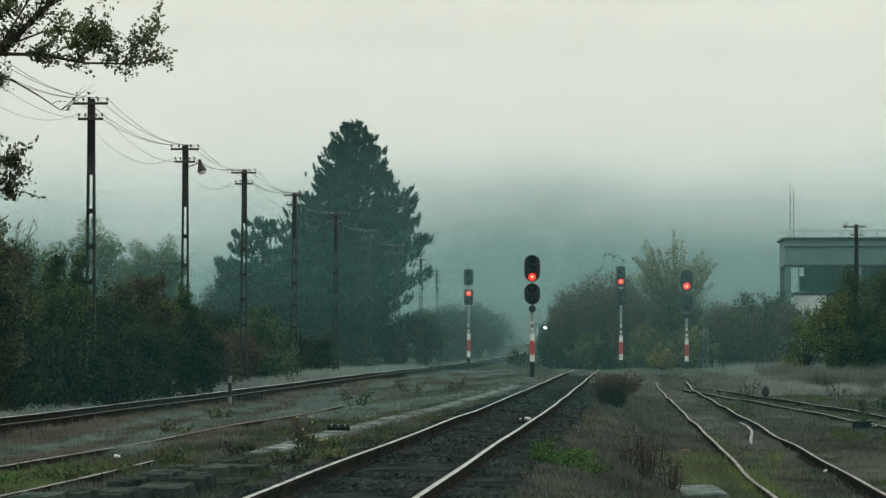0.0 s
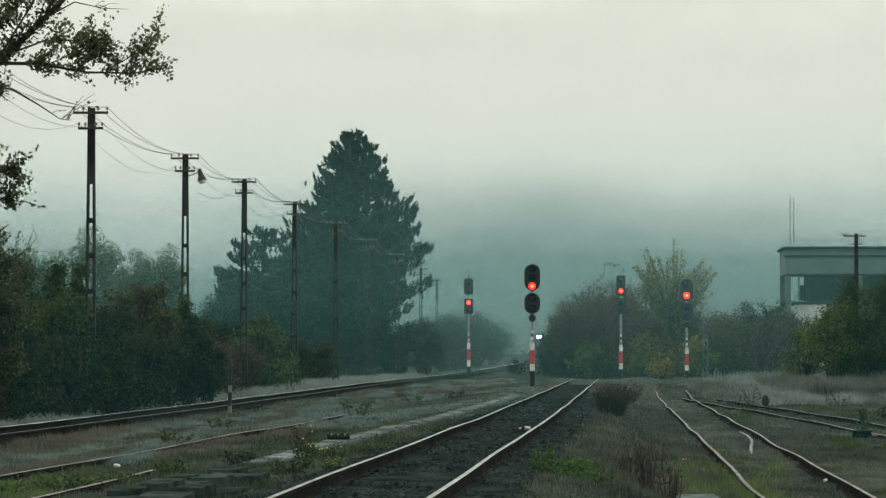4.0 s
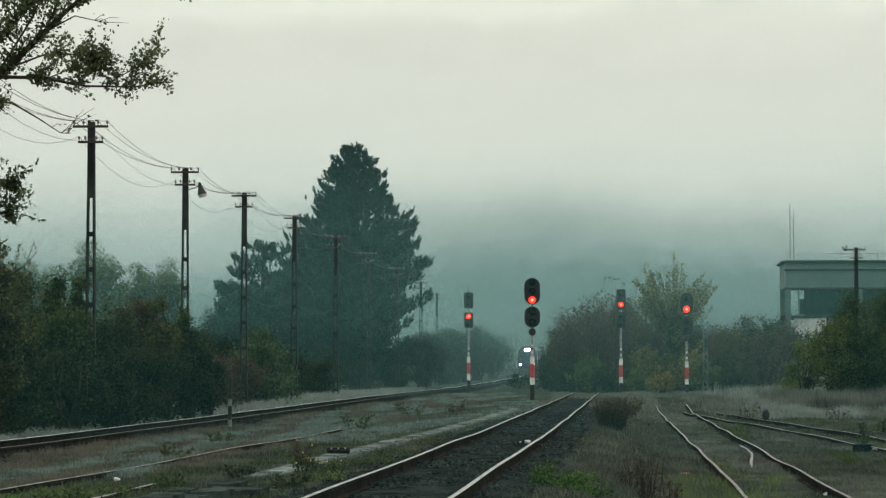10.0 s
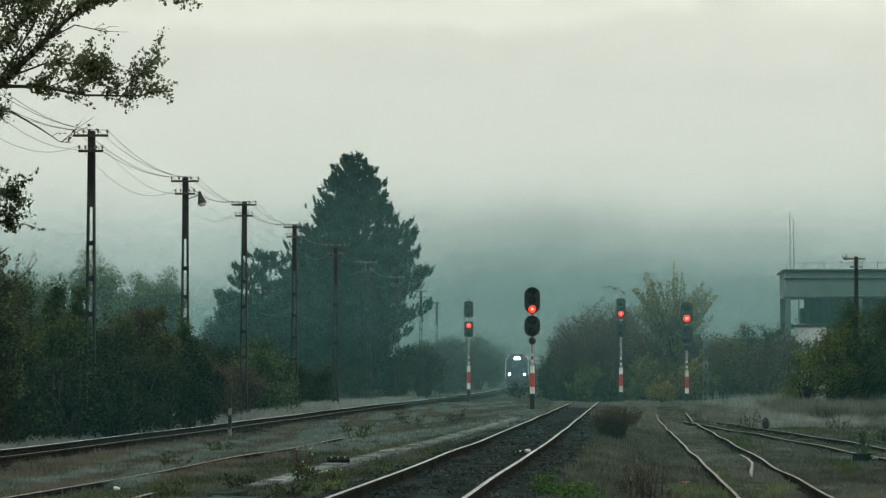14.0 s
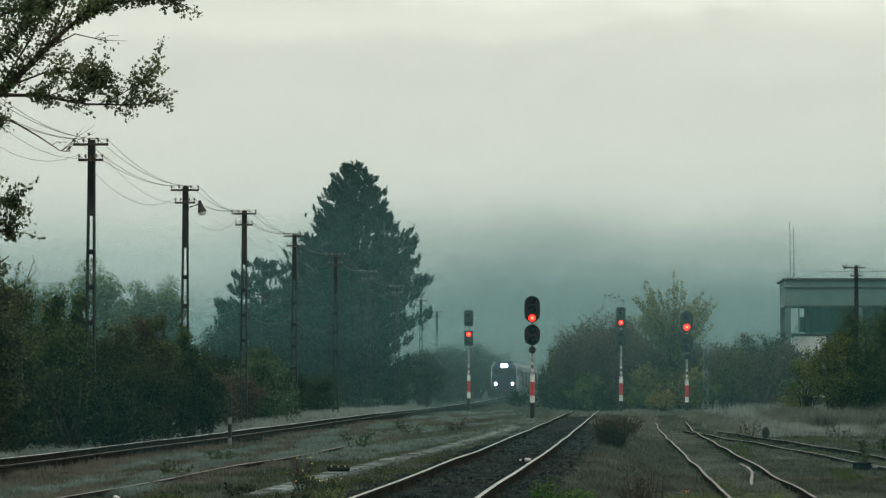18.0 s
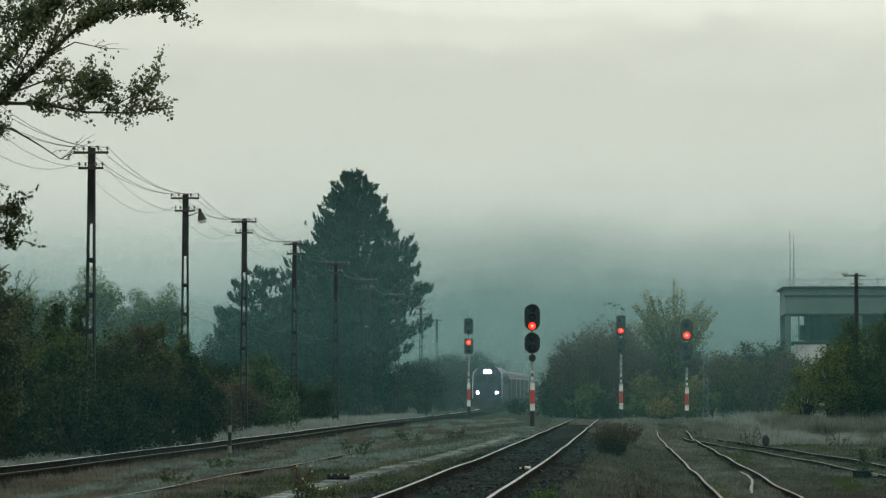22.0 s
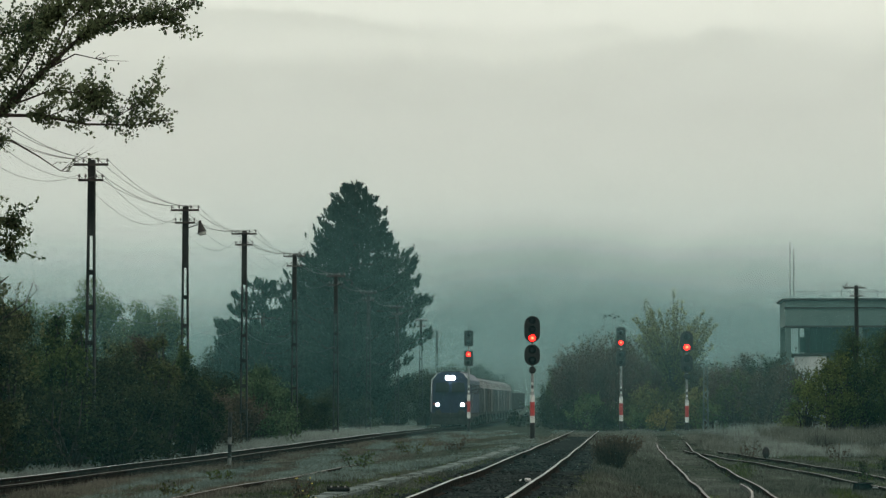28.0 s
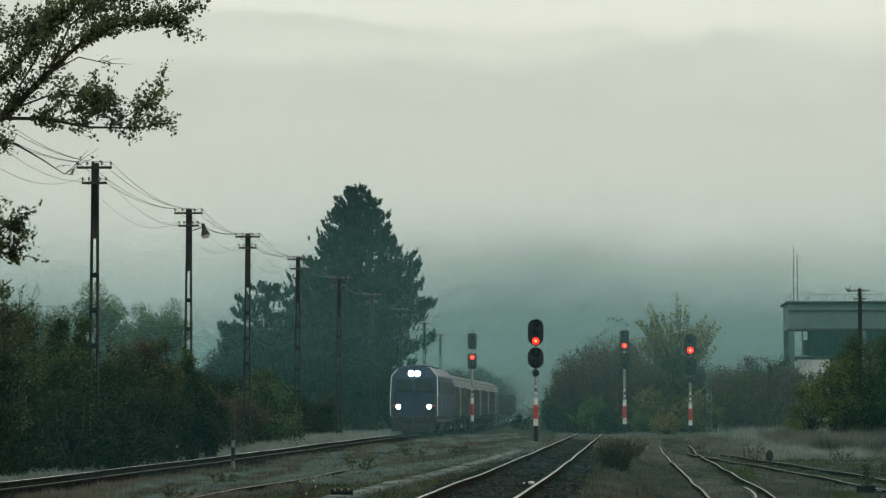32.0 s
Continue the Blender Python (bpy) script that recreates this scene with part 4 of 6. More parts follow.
    # the arching green front of the thicket
    for x, y, w, h, m in [(-2.9, 193, 2.6, 2.2, 0), (-1.7, 190, 2.4, 2.5, 1), (-0.6, 189, 2.2, 1.7, 0), (1.0, 190, 2.2, 2.0, 2), (2.0, 192, 2.8, 3.4, 3), (1.6, 186, 1.8, 1.3, 1), (3.0, 184, 1.6, 1.5, 4),
                          (4.9, 187, 2.6, 3.0, 3), (6.0, 182, 2.2, 2.1, 1), (7.8, 183, 2.6, 3.0, 5), (9.0, 180, 2.4, 2.4, 5), (10.6, 176, 2.4, 2.2, 1), (10.2, 186, 3.4, 4.6, 0), (8.9, 188, 2.6, 3.9, 0)]:
        k += 1
        shrub(x, y, w, w * 0.9, h, int(6500 * w * h / 16) + 700, 0.08, (LEAF_DARK, LEAF_MID, LEAF_OLIVE, LEAF_FAN, LEAF_YELLOW, LEAF_BROWN)[m],
              ("dark bush at the front of the thicket", "arching green bush at the front of the thicket", "olive bush in the thicket", "bush turning ochre in the thicket", "small pale yellow bush by the signal",
               "thin brownish bush in the thicket")[m], 350 + k, ragged=1.0, wild=1.8)
    # leafless bushes whose fine twigs rise out of the thicket
    for x, y, w, h in [(-4.0, 208, 1.6, 5.6), (-3.2, 204, 1.8, 6.6), (-1.4, 200, 2.6, 7.2), (0.4, 199, 2.4, 7.6), (10.9, 183, 2.2, 5.2), (-2.2, 209, 3.4, 6.2), (-0.9, 205, 3.6, 7.6), (0.8, 203, 3.4, 7.0), (-3.6, 216, 3.0, 5.2), (2.4, 197, 3.4, 5.4), (6.9, 185, 3.2, 4.8), (8.4, 180, 2.8, 4.4), (-15.3, 106, 1.8, 2.6), (-15.0, 113, 1.8, 2.4)]:
        k += 1
        bare_bush(x, y, w, h, 700 + k)
    # the bright bushes before the building
    for x, y, w, h, m in [(11.3, 148, 3.0, 4.6, 2), (12.9, 150, 4.2, 5.7, 1), (14.6, 147, 4.4, 6.9, 1), (12.6, 152, 3.2, 3.0, 0), (14.8, 153, 4.0, 3.6, 0), (16.4, 146, 4.4, 7.2, 1), (10.4, 156, 3.0, 3.0, 2), (17.2, 152, 4.0, 5.4, 0)]:
        k += 1
        shrub(x, y, w, w * 0.9, h, int(9500 * w * h / 16), 0.07, (LEAF_DARK, LEAF_GREEN, LEAF_LIME)[m],
              ("dark green bush on the yard's bank", "large green bush before the building", "lime green bush turning yellow")[m], 400 + k)
    # trees
    broadleaf(-38.0, 200, 10.3, 6.6, 0.3, 42000, 0.095, LEAF_MID, "round-crowned tree in the mist behind the hedge", 51)
    broadleaf(-35.0, 203, 8.0, 4.4, 0.28, 22000, 0.095, LEAF_MID, "lower deciduous tree behind the hedge", 52)
    broadleaf(-32.8, 200, 9.5, 4.4, 0.26, 28000, 0.095, LEAF_MID, "rounded tree fading into the mist", 53)
    broadleaf(-42.0, 199, 9.6, 5.4, 0.28, 26000, 0.095, LEAF_MID, "misty tree at the valley's edge", 54)
    broadleaf(-29.5, 210, 6.0, 4.6, 0.2, 16000, 0.095, LEAF_DARK, "low misty tree beside the pines", 55)


plant_all()


# ---------------------------------------------------------------- the tree that overhangs the line
def overhanging_tree():
    r = np.random.default_rng(21)
    x0, y0 = -17.6, 60.5
    z0 = float(level(x0, y0)) - 0.1
    s = thing("poplar_tree", "leafy poplar whose thin limbs overhang the line", "tree", pose(x0, y0, z0), "trees")

    def loc(x, z, dy=0.0):
        return Vector((x - x0, dy, z - z0))
    bm = bmesh.new()
    limb(bm, [(0, 0, 0), (0.15, 0, 3), (0.1, 0.1, 6), (0.5, 0, 9), (1.0, 0, 12.5)], [0.34, 0.27, 0.22, 0.15, 0.04], 10)
    part("trunk", bm, BARK, s)
    limbs = [([loc(-17.4, 5.6), loc(-14.8, 6.75, -0.3), loc(-13.19, 7.73, -0.5), loc(-12.4, 8.5, -0.5), loc(-11.79, 9.08, -0.5), loc(-11.34, 9.47, -0.4), loc(-10.4, 9.8, -0.2), loc(-9.25, 10.05)], 0.10, 150, 26, 0.12),
             ([loc(-14.8, 7.2, -0.3), loc(-13.19, 7.65, -0.5), loc(-12.34, 7.62, -0.6), loc(-11.34, 7.43, -0.6), loc(-10.29, 7.41, -0.6), loc(-9.65, 7.52, -0.6)], 0.055, 62, 26, 0.34),
             ([loc(-14.4, 7.2, -0.2), loc(-13.0, 7.1, -0.4), loc(-12.4, 6.75, -0.4), loc(-11.95, 6.45, -0.4), loc(-11.7, 6.42, -0.4)], 0.03, 5, 2, 0.5),
             ([loc(-12.3, 8.6, -0.5), loc(-11.6, 8.95, -0.6), loc(-11.0, 8.82, -0.5), loc(-10.45, 8.8, -0.5)], 0.02, 5, 2, 0.5),
             ([loc(-12.9, 7.9, -0.5), loc(-12.2, 8.1, -0.8), loc(-11.4, 8.1, -0.8), loc(-10.8, 7.95, -0.8)], 0.025, 42, 28, 0.25),
             ([loc(-17.4, 4.4), loc(-15, 5.0, -0.5), loc(-13.6, 5.45, -0.6), loc(-12.95, 5.3, -0.6)], 0.05, 42, 26, 0.6),
             ([loc(-17.4, 4.0), loc(-15, 4.6, -0.3), loc(-13.7, 4.8, -0.3), loc(-13.0, 4.7, -0.3)], 0.05, 40, 26, 0.6),
             ([loc(-17.3, 7.5), loc(-15, 9.0, 0.4), loc(-13.2, 9.6, 0.4), loc(-12, 9.9, 0.4)], 0.06, 90, 30, 0.4),
             ([loc(-15.5, 6.6), loc(-14.2, 7.8, -0.8), loc(-13.0, 8.6, -0.9), loc(-12.5, 9.3, -0.9)], 0.04, 60, 30, 0.4),
             ([loc(-15.0, 6.8), loc(-14.0, 7.0, -0.9), loc(-13.2, 7.05, -0.9)], 0.03, 40, 28, 0.4),
             ([loc(-13.4, 7.6, -0.4), loc(-12.7, 9.0, 0.2), loc(-12.3, 9.9, 0.2), loc(-11.6, 10.4, 0.3)], 0.03, 60, 30, 0.3),
             ([loc(-12.3, 8.6, -0.4), loc(-11.9, 9.7, -0.1), loc(-11.2, 10.3, -0.1), loc(-10.2, 10.5, 0.1)], 0.03, 75, 30, 0.4),
             ([loc(-11.3, 9.5, -0.4), loc(-10.6, 9.75, -0.3), loc(-9.9, 9.8, -0.2), loc(-9.6, 9.7, -0.2)], 0.02, 45, 28, 0.25),
             ([loc(-10.9, 7.45, -0.6), loc(-10.3, 7.8, -0.7), loc(-9.9, 7.95, -0.7)], 0.015, 22, 26, 0.2),
             ([loc(-12.2, 7.6, -0.6), loc(-11.6, 7.8, -0.8), loc(-10.9, 7.75, -0.8)], 0.015, 30, 26, 0.2),
             ([loc(-17.0, 9.5), loc(-15.2, 10.6, 0.2), loc(-13.4, 10.8, 0.2)], 0.06, 70, 30, 0.2),
             ([loc(-16.6, 9.0), loc(-17.6, 10.6, 1.0), loc(-18.8, 11.6, 1.4)], 0.06, 60, 30, 0.2),
             ([loc(-16.9, 7.0), loc(-18.8, 8.2, -1.0), loc(-20.2, 8.6, -1.2)], 0.06, 60, 30, 0.2)]
    leaves = []

    def twig(a, b, r0, dense):
        """A twig with bunches of leaves at its nodes, thickest at its end."""
        limb(bm, [a, (a + b) / 2 + Vector((0, 0, 0.04)), b], [r0, r0 * 0.7, r0 * 0.3], 4)
        n = int(1.3 * dense * (b - a).length) + 2
        nodes = max(2, n // 5)
        for k in range(nodes):
            p = a.lerp(b, 0.15 + 0.9 * (k + r.uniform(0, 0.8)) / nodes)
            for _ in range(max(1, n // nodes)):
                leaves.append((p.x + r.normal() * 0.06, p.y + r.normal() * 0.06, p.z + r.normal() * 0.06 - 0.03))
    for pts, rad, count, dense, start in limbs:
        bm = bmesh.new()
        n = len(pts)
        limb(bm, pts, [rad * (1 - 0.85 * i / (n - 1)) for i in range(n)], 6)
        # twigs stand in sprays, with bare stretches of limb between them
        count = int(1.25 * count) if dense > 2 else count
        sprays = np.sort(r.uniform(start, 1.0, max(4, count // 3))) * (n - 1)
        for _ in range(count):
            f = float(np.clip(r.choice(sprays) + r.normal() * 0.08, 0.05, n - 1.001))
            i = min(int(f), n - 2)
            a = pts[i].lerp(pts[i + 1], f - i)
            way = (pts[i + 1] - pts[i]).normalized()
            ln = r.uniform(0.25, 0.85)
            b = a + way * ln * 0.5 + Vector((r.normal() * 0.28, r.normal() * 0.35, r.uniform(-0.35, 0.95))) * ln
            twig(a, b, 0.008, dense)
        part("branch", bm, BARK, s, "thin leafy branch" if dense > 2 else "nearly bare drooping twig")
    tagged(quads("foliage", leaf_quads(np.array(leaves), 0.068, r, 1.3), LEAF_POPLAR, s), kind="stuff")


overhanging_tree()


def bare_branch_tree():
    """A dead sapling whose curved twigs rise out of the hedge."""
    r = np.random.default_rng(8)
    x0, y0 = -16.0, 69.5
    z0 = float(level(x0, y0))
    s = thing("dead_sapling", "leafless dead sapling rising from the hedge", "tree", pose(x0, y0, z0 - 0.05), "trees")
    bm = bmesh.new()
    st = [(0, 0, 0), (0.2, 0, 2.4), (0.35, 0, 3.2), (0.8, 0, 4.0), (1.35, 0, 4.4), (1.55, 0, 4.95)]
    limb(bm, st, [0.05, 0.04, 0.028, 0.022, 0.016, 0.006], 6)
    part("stem", bm, BARK, s)
    for a, b, c in (((0.8, 0, 4.0), (0.75, 0.1, 4.5), (0.95, 0.1, 4.85)), ((1.1, 0, 4.22), (1.1, 0, 4.7), (1.3, 0, 5.0)), ((1.35, 0, 4.4), (1.62, 0, 4.7), (1.5, 0, 5.1)),
                    ((0.5, 0, 3.6), (0.2, 0, 4.2), (0.25, 0, 4.6)), ((0.8, 0, 4.0), (1.2, 0.1, 4.1), (1.5, 0.1, 4.4))):
        bm = bmesh.new()
        limb(bm, [a, b, c], [0.014, 0.009, 0.004], 5)
        part("twig", bm, BARK, s)


bare_branch_tree()


def thin_sapling(x, y, stems):
    """Slender bare stems that carry a last tuft of leaves at their tips."""
    r = np.random.default_rng(44)
    s = thing("thin_sapling", "slender bare sapling with leaf tufts at its tips", "tree", pose(x, y, float(level(x, y)) - 0.05), "trees")
    pts = []
    for dx, top in stems:
        bm = bmesh.new()
        e = Vector((dx, 0.2 * dx, top))
        limb(bm, [(dx * 0.2, 0, 0), (dx * 0.5, 0.1, top * 0.5), e], [0.03, 0.02, 0.006], 5)
        part("stem", bm, TWIG, s)
        for _ in range(16):
            pts.append((e.x + r.normal() * 0.11, e.y + r.normal() * 0.1, e.z + r.normal() * 0.07))
    tagged(quads("leaf_tuft", leaf_quads(np.array(pts), 0.09, r), LEAF_DARK, s), kind="stuff")


thin_sapling(-0.2, 196, [(-0.6, 7.9), (-0.05, 8.05), (0.18, 7.85), (0.7, 7.6)])


def fan_tree(x, y, h, w, label, seed):
    """A young tree of straight shoots that fan out of a short trunk, leaves in whorls along them."""
    r = np.random.default_rng(seed)
    s = thing("young_tree", label, "tree", pose(x, y, float(level(x, y)) - 0.1), "trees")
    bm = bmesh.new()
    fork = h * 0.4
    limb(bm, [(0, 0, 0), (0.05, 0, fork * 0.5), (0, 0, fork)], [0.14, 0.11, 0.09], 8)
    part("trunk", bm, BARK, s)
    pts = []
    for i in range(105):
        a = r.uniform(0, 2 * math.pi)
        lean = 0.04 + 1.3 * r.uniform(0, 1) ** 0.5
        ln = (h - fork) * (1.0 - 0.13 * lean ** 1.4) * r.uniform(0.72, 0.92)
        if i == 0:
            a, lean, ln = 1.6, 0.05, h - fork
        way = Vector((math.cos(a) * lean * w / (h - fork) * 0.55, math.sin(a) * lean * w / (h - fork) * 0.55, 1)).normalized()
        o = Vector((0, 0, fork * r.uniform(0.55, 1.0)))
        e = o + way * ln
        bm = bmesh.new()
        limb(bm, [o, o.lerp(e, 0.5) + Vector((r.normal() * 0.08, r.normal() * 0.08, -0.05)), e], [0.035, 0.022, 0.008], 4)
        part("shoot", bm, BARK, s)
        for j in range(int(30 * ln)):
            f = r.uniform(0.15, 1.0) ** 0.8
            p = o.lerp(e, f)
            q = 0.085 * (1.3 - 0.7 * f)
            pts.append((p.x + r.normal() * q, p.y + r.normal() * q, p.z + r.normal() * 0.12))
        for j in range(12):
            pts.append((e.x + r.normal() * 0.09, e.y + r.normal() * 0.09, e.z + r.normal() * 0.11))
    tagged(quads("crown", leaf_quads(np.array(pts), 0.075, r, 1.8), LEAF_FAN, s), kind="stuff")


fan_tree(3.95, 194, 10.6, 7.8, "young tree with fanned yellowing shoots above the thicket", 31)


# ---------------------------------------------------------------- the building
WALL_TEAL = mat("grey_green_render", (0.034, 0.066, 0.062), (0.066, 0.105, 0.098), 0.35, 0.9, 0.2, fine=6)
WALL_WHITE = mat("white_render", (0.17, 0.20, 0.20), (0.31, 0.34, 0.335), 0.5, 0.9, 0.2, fine=6)
DARK_PANE = glass_mat("dusty_pane", (0.004, 0.017, 0.014), 0.7, 0.0)


def building():
    """A disused industrial block on columns: deep fascia, a glazed storey with an open bay, a white lower wall."""
    b = thing("industrial_building", "grey-green disused industrial building with an open bay", "building", pose(14.28, 240, 0.58) @ Matrix.Scale(0.8, 4))

    def blk(name, x0, x1, y0, y1, z0, z1, m, label="", parent=None, bevel=0.0):
        bm = bmesh.new()
        box(bm, x0, x1, y0, y1, z0, z1, bevel)
        return part(name, bm, m, parent or b, label)
    blk("plinth", -0.2, 20.2, -0.2, 10.2, -1.0, 0.0, POLE)
    blk("roof", -0.3, 20.3, -0.35, 10.3, 12.35, 12.6, POLE, "dark projecting roof slab", bevel=0.05)
    for y0, y1 in ((0, 0.35), (9.65, 10)):
        blk("fascia", 0, 20, y0, y1, 9.7, 12.34, WALL_TEAL, "grey-green fascia wall")
    blk("side_fascia", 0, 0.35, 0.36, 9.64, 9.7, 12.34, WALL_TEAL)
    blk("cornice", -0.1, 20.1, -0.14, -0.005, 11.5, 11.68, POLE, "dark cornice line")
    blk("cornice", -0.1, 20.1, -0.14, -0.005, 9.52, 9.72, POLE, "dark cornice line")
    blk("floor_slab", 0, 20, 0, 10, 6.5, 6.8, POLE, bevel=0.03)
    blk("ceiling_slab", 0.36, 19.6, 0.36, 9.6, 9.72, 9.9, POLE)
    for x in (0.0, 7.5, 13.2, 19.4):
        for y in (0.0, 9.4):
            blk("column", x, x + 0.6, y - 0.04, y + 0.6, 0, 9.69, WALL_TEAL, bevel=0.03)
    blk("lower_wall", 0.9, 4.3, 0.1, 0.4, 0, 6.49, WALL_WHITE, "white rendered lower wall")
    blk("lower_wall", 4.6, 19.3, 0.3, 0.6, 0, 6.49, WALL_TEAL)
    blk("rear_wall", 2.6, 19.3, 9.5, 9.8, 0, 9.69, WALL_TEAL)
    x = 2.6
    while x < 19.2:
        if not 7.4 < x < 8.1 and not 13.1 < x < 13.8:
            w = blk("window", x, x + 0.62, 0.2, 0.24, 6.9, 9.5, DARK_PANE, "dusty dark glazing")
            for z in (7.7, 8.6):
                blk("glazing_bar", x, x + 0.62, 0.17, 0.2, z, z + 0.05, DARK_PANE, parent=w)
        blk("mullion", x + 0.635, x + 0.665, 0.19, 0.27, 6.81, 9.69, DARK_PANE)
        x += 0.68
    blk("mullion", 1.35, 1.5, 0.1, 0.3, 6.81, 9.69, WALL_TEAL)
    blk("broken_panel", 1.52, 2.1, 0.15, 0.2, 6.9, 8.5, DARK_PANE, "leaning broken panel")
    for i in range(11):
        bm = bmesh.new()
        tube(bm, (0.2 + i * 1.9, 0.1, 12.75), (0.2 + i * 1.9, 0.1, 13.5), 0.03, 0.03, 5)
        part("roof_railing_post", bm, IRON, b)
    bm = bmesh.new()
    tube(bm, (0.2, 0.1, 13.3), (19.2, 0.1, 13.3), 0.02, 0.02, 4)
    part("roof_railing", bm, IRON, b)
    for x, h in ((0.55, 18.6), (0.95, 18.0)):
        bm = bmesh.new()
        tube(bm, (x, 0.3, 12.7), (x, 0.3, h), 0.05, 0.03, 6)
        part("roof_mast", bm, IRON, b, "thin roof mast")


building()


# ---------------------------------------------------------------- small lineside things
def cable_trough():
    tr = thing("cable_trough", "low concrete cable trough with loose lids", "cable trough", kind="structure")
    line = [(36, -5.05), (43, -4.9), (53, -4.8), (72, -4.25), (109, -3.8)]
    r = random.Random(3)
    bm = bmesh.new()
    box(bm, -0.14, 0.14, -0.46, 0.46, -0.07, 0.0, 0.015)
    first = part("lid", bm, CONCRETE, tr)
    bm = bmesh.new()
    y, k = 39.5, 0
    while y < 108:
        x = float(lay(line, y))
        if not 44.0 < y < 44.9 and r.random() > (0.08 if y < 60 else 0.2):
            ob = first if not k else new("lid", first.data)
            ob.parent = tr
            way = math.degrees(math.atan2(-(float(lay(line, y + 1)) - x), 1))
            ob.matrix_basis = pose(x + r.uniform(-0.02, 0.02), y, float(level(x, y)) + 0.09 + r.uniform(-0.03, 0.012), r.uniform(-1, 1), r.uniform(-3, 3), way + r.uniform(-1.5, 1.5))
            k += 1
        y += 0.95
    for s in (-1, 1):
        ys = np.arange(39, 109, 3.0)
        for ya, yb in zip(ys, ys[1:]):
            xa, xb = float(lay(line, ya)) + s * 0.19, float(lay(line, yb)) + s * 0.19
            za, zb = float(level(xa, ya)), float(level(xb, yb))
            vs = [bm.verts.new(p) for p in ((xa - 0.025, ya, za - 0.1), (xa + 0.025, ya, za - 0.1), (xa + 0.025, ya, za + 0.06), (xa - 0.025, ya, za + 0.06),
                                           (xb - 0.025, yb, zb - 0.1), (xb + 0.025, yb, zb - 0.1), (xb + 0.025, yb, zb + 0.06), (xb - 0.025, yb, zb + 0.06))]
            for f in ((0, 1, 5, 4), (1, 2, 6, 5), (2, 3, 7, 6), (3, 0, 4, 7)):
                bm.faces.new([vs[i] for i in f])
    part("trough", bm, CONCRETE, tr)


cable_trough()

SLAB = mat("mossy_slab", (0.00662, 0.0105, 0.00884), (0.029, 0.0371, 0.032), 3.0, 0.9, 0.5, fine=25, per_object=0.3, spec=0.0)


def rough_block(bm, x0, x1, y0, y1, z0, z1, seed, nx=8, ny=11, chip=0.014):
    """A broken slab: an uneven top with chipped edges over ragged sides."""
    top = [[None] * (ny + 1) for _ in range(nx + 1)]
    low = {}
    for i in range(nx + 1):
        for j in range(ny + 1):
            rim = i in (0, nx) or j in (0, ny)
            p = Vector((x0 + (x1 - x0) * i / nx, y0 + (y1 - y0) * j / ny, z1))
            n = noise.noise_vector(p * 3.1 + Vector((seed, 0, 0)))
            q = noise.noise_vector(p * 9.0 + Vector((0, seed, 0)))
            p += Vector((n.x + q.x, n.y + q.y, 0)) * (chip * 1.6 if rim else 0) + Vector((0, 0, (n.z * 0.9 + q.z * 0.9) * chip))
            top[i][j] = bm.verts.new(p)
            if rim:
                low[i, j] = bm.verts.new((p.x + q.z * chip, p.y + n.z * chip, z0))
    for i in range(nx):
        for j in range(ny):
            bm.faces.new((top[i][j], top[i + 1][j], top[i + 1][j + 1], top[i][j + 1]))
    ring = [(i, 0) for i in range(nx)] + [(nx, j) for j in range(ny)] + [(i, ny) for i in range(nx, 0, -1)] + [(0, j) for j in range(ny, 0, -1)]
    for a, b in zip(ring, ring[1:] + ring[:1]):
        bm.faces.new((top[a[0]][a[1]], low[a], low[b], top[b[0]][b[1]]))
    return bm


def slab_edge():
    ed = thing("loading_edge", "low edge of broken mossy concrete slabs", "platform edge", kind="structure")
    r = random.Random(9)
    y = 19.0
    for i in range(17):
        ln = r.uniform(0.9, 1.35)
        x = -4.97 - r.uniform(0, 0.15)
        side = -4.17 + r.uniform(-0.3, 0.12)
        z = 0.10 - 0.012 * i + r.uniform(-0.08, 0.04)
        cut = x + (side - x) * r.uniform(0.4, 0.62)
        for a, b, dz in ((x, cut - 0.03, 0.0), (cut, side, r.uniform(-0.1, 0.02))):
            bm = bmesh.new()
            rough_block(bm, a, b, y, y + ln - r.uniform(0.04, 0.14), -0.34, z + dz, 3.7 * i + b)
            part("slab", bm, SLAB, ed)
        y += ln


slab_edge()

cover = thing("pit_cover", "dark iron cover lying on the cable trough", "cover", pose(-4.88, 49.6, float(level(-4.88, 49.6)) + 0.1, 2, 0, 6))
bm = bmesh.new()
box(bm, -0.2, 0.2, -0.3, 0.3, 0.0, 0.05, 0.012)
part("plate", bm, BLACK_AND_SHADE, cover)
bm = bmesh.new()
for gx in (-0.12, 0.0, 0.12):
    box(bm, gx - 0.015, gx + 0.015, -0.25, 0.25, 0.052, 0.062)
part("rib", bm, IRON, cover)


DUSTY = mat("dusty_white_paint", (0.05, 0.057, 0.054), (0.13, 0.14, 0.133), 6, 0.8, 0.2, fine=30)


def banded_post(x, y, h, label):
    p = thing("marker_post", label, "post", pose(x, y, float(level(x, y)) - 0.02, 0, 1.0, 0))
    z = 0.0
    for top, m, nm in ((0.1, BLACK, "black_band"), (0.28, DUSTY, "white_band"), (0.62, BLACK, "black_band"), (0.8, DUSTY, "white_band"), (1.3, BLACK, "black_band"), (1.42, IRON, "post_cap")):
        bm = bmesh.new()
        tube(bm, (0, 0, z * h / 1.42), (0, 0, top * h / 1.42), 0.055, 0.055, 10)
        part(nm, bm, m, p)
        z = top


banded_post(-10.98, 80, 1.62, "black and white banded marker post beside the rail")

wt_stand = thing("points_lever", "small black points lever weight on a stand", "points lever", pose(5.9, 112.5, float(level(5.9, 112.5))))
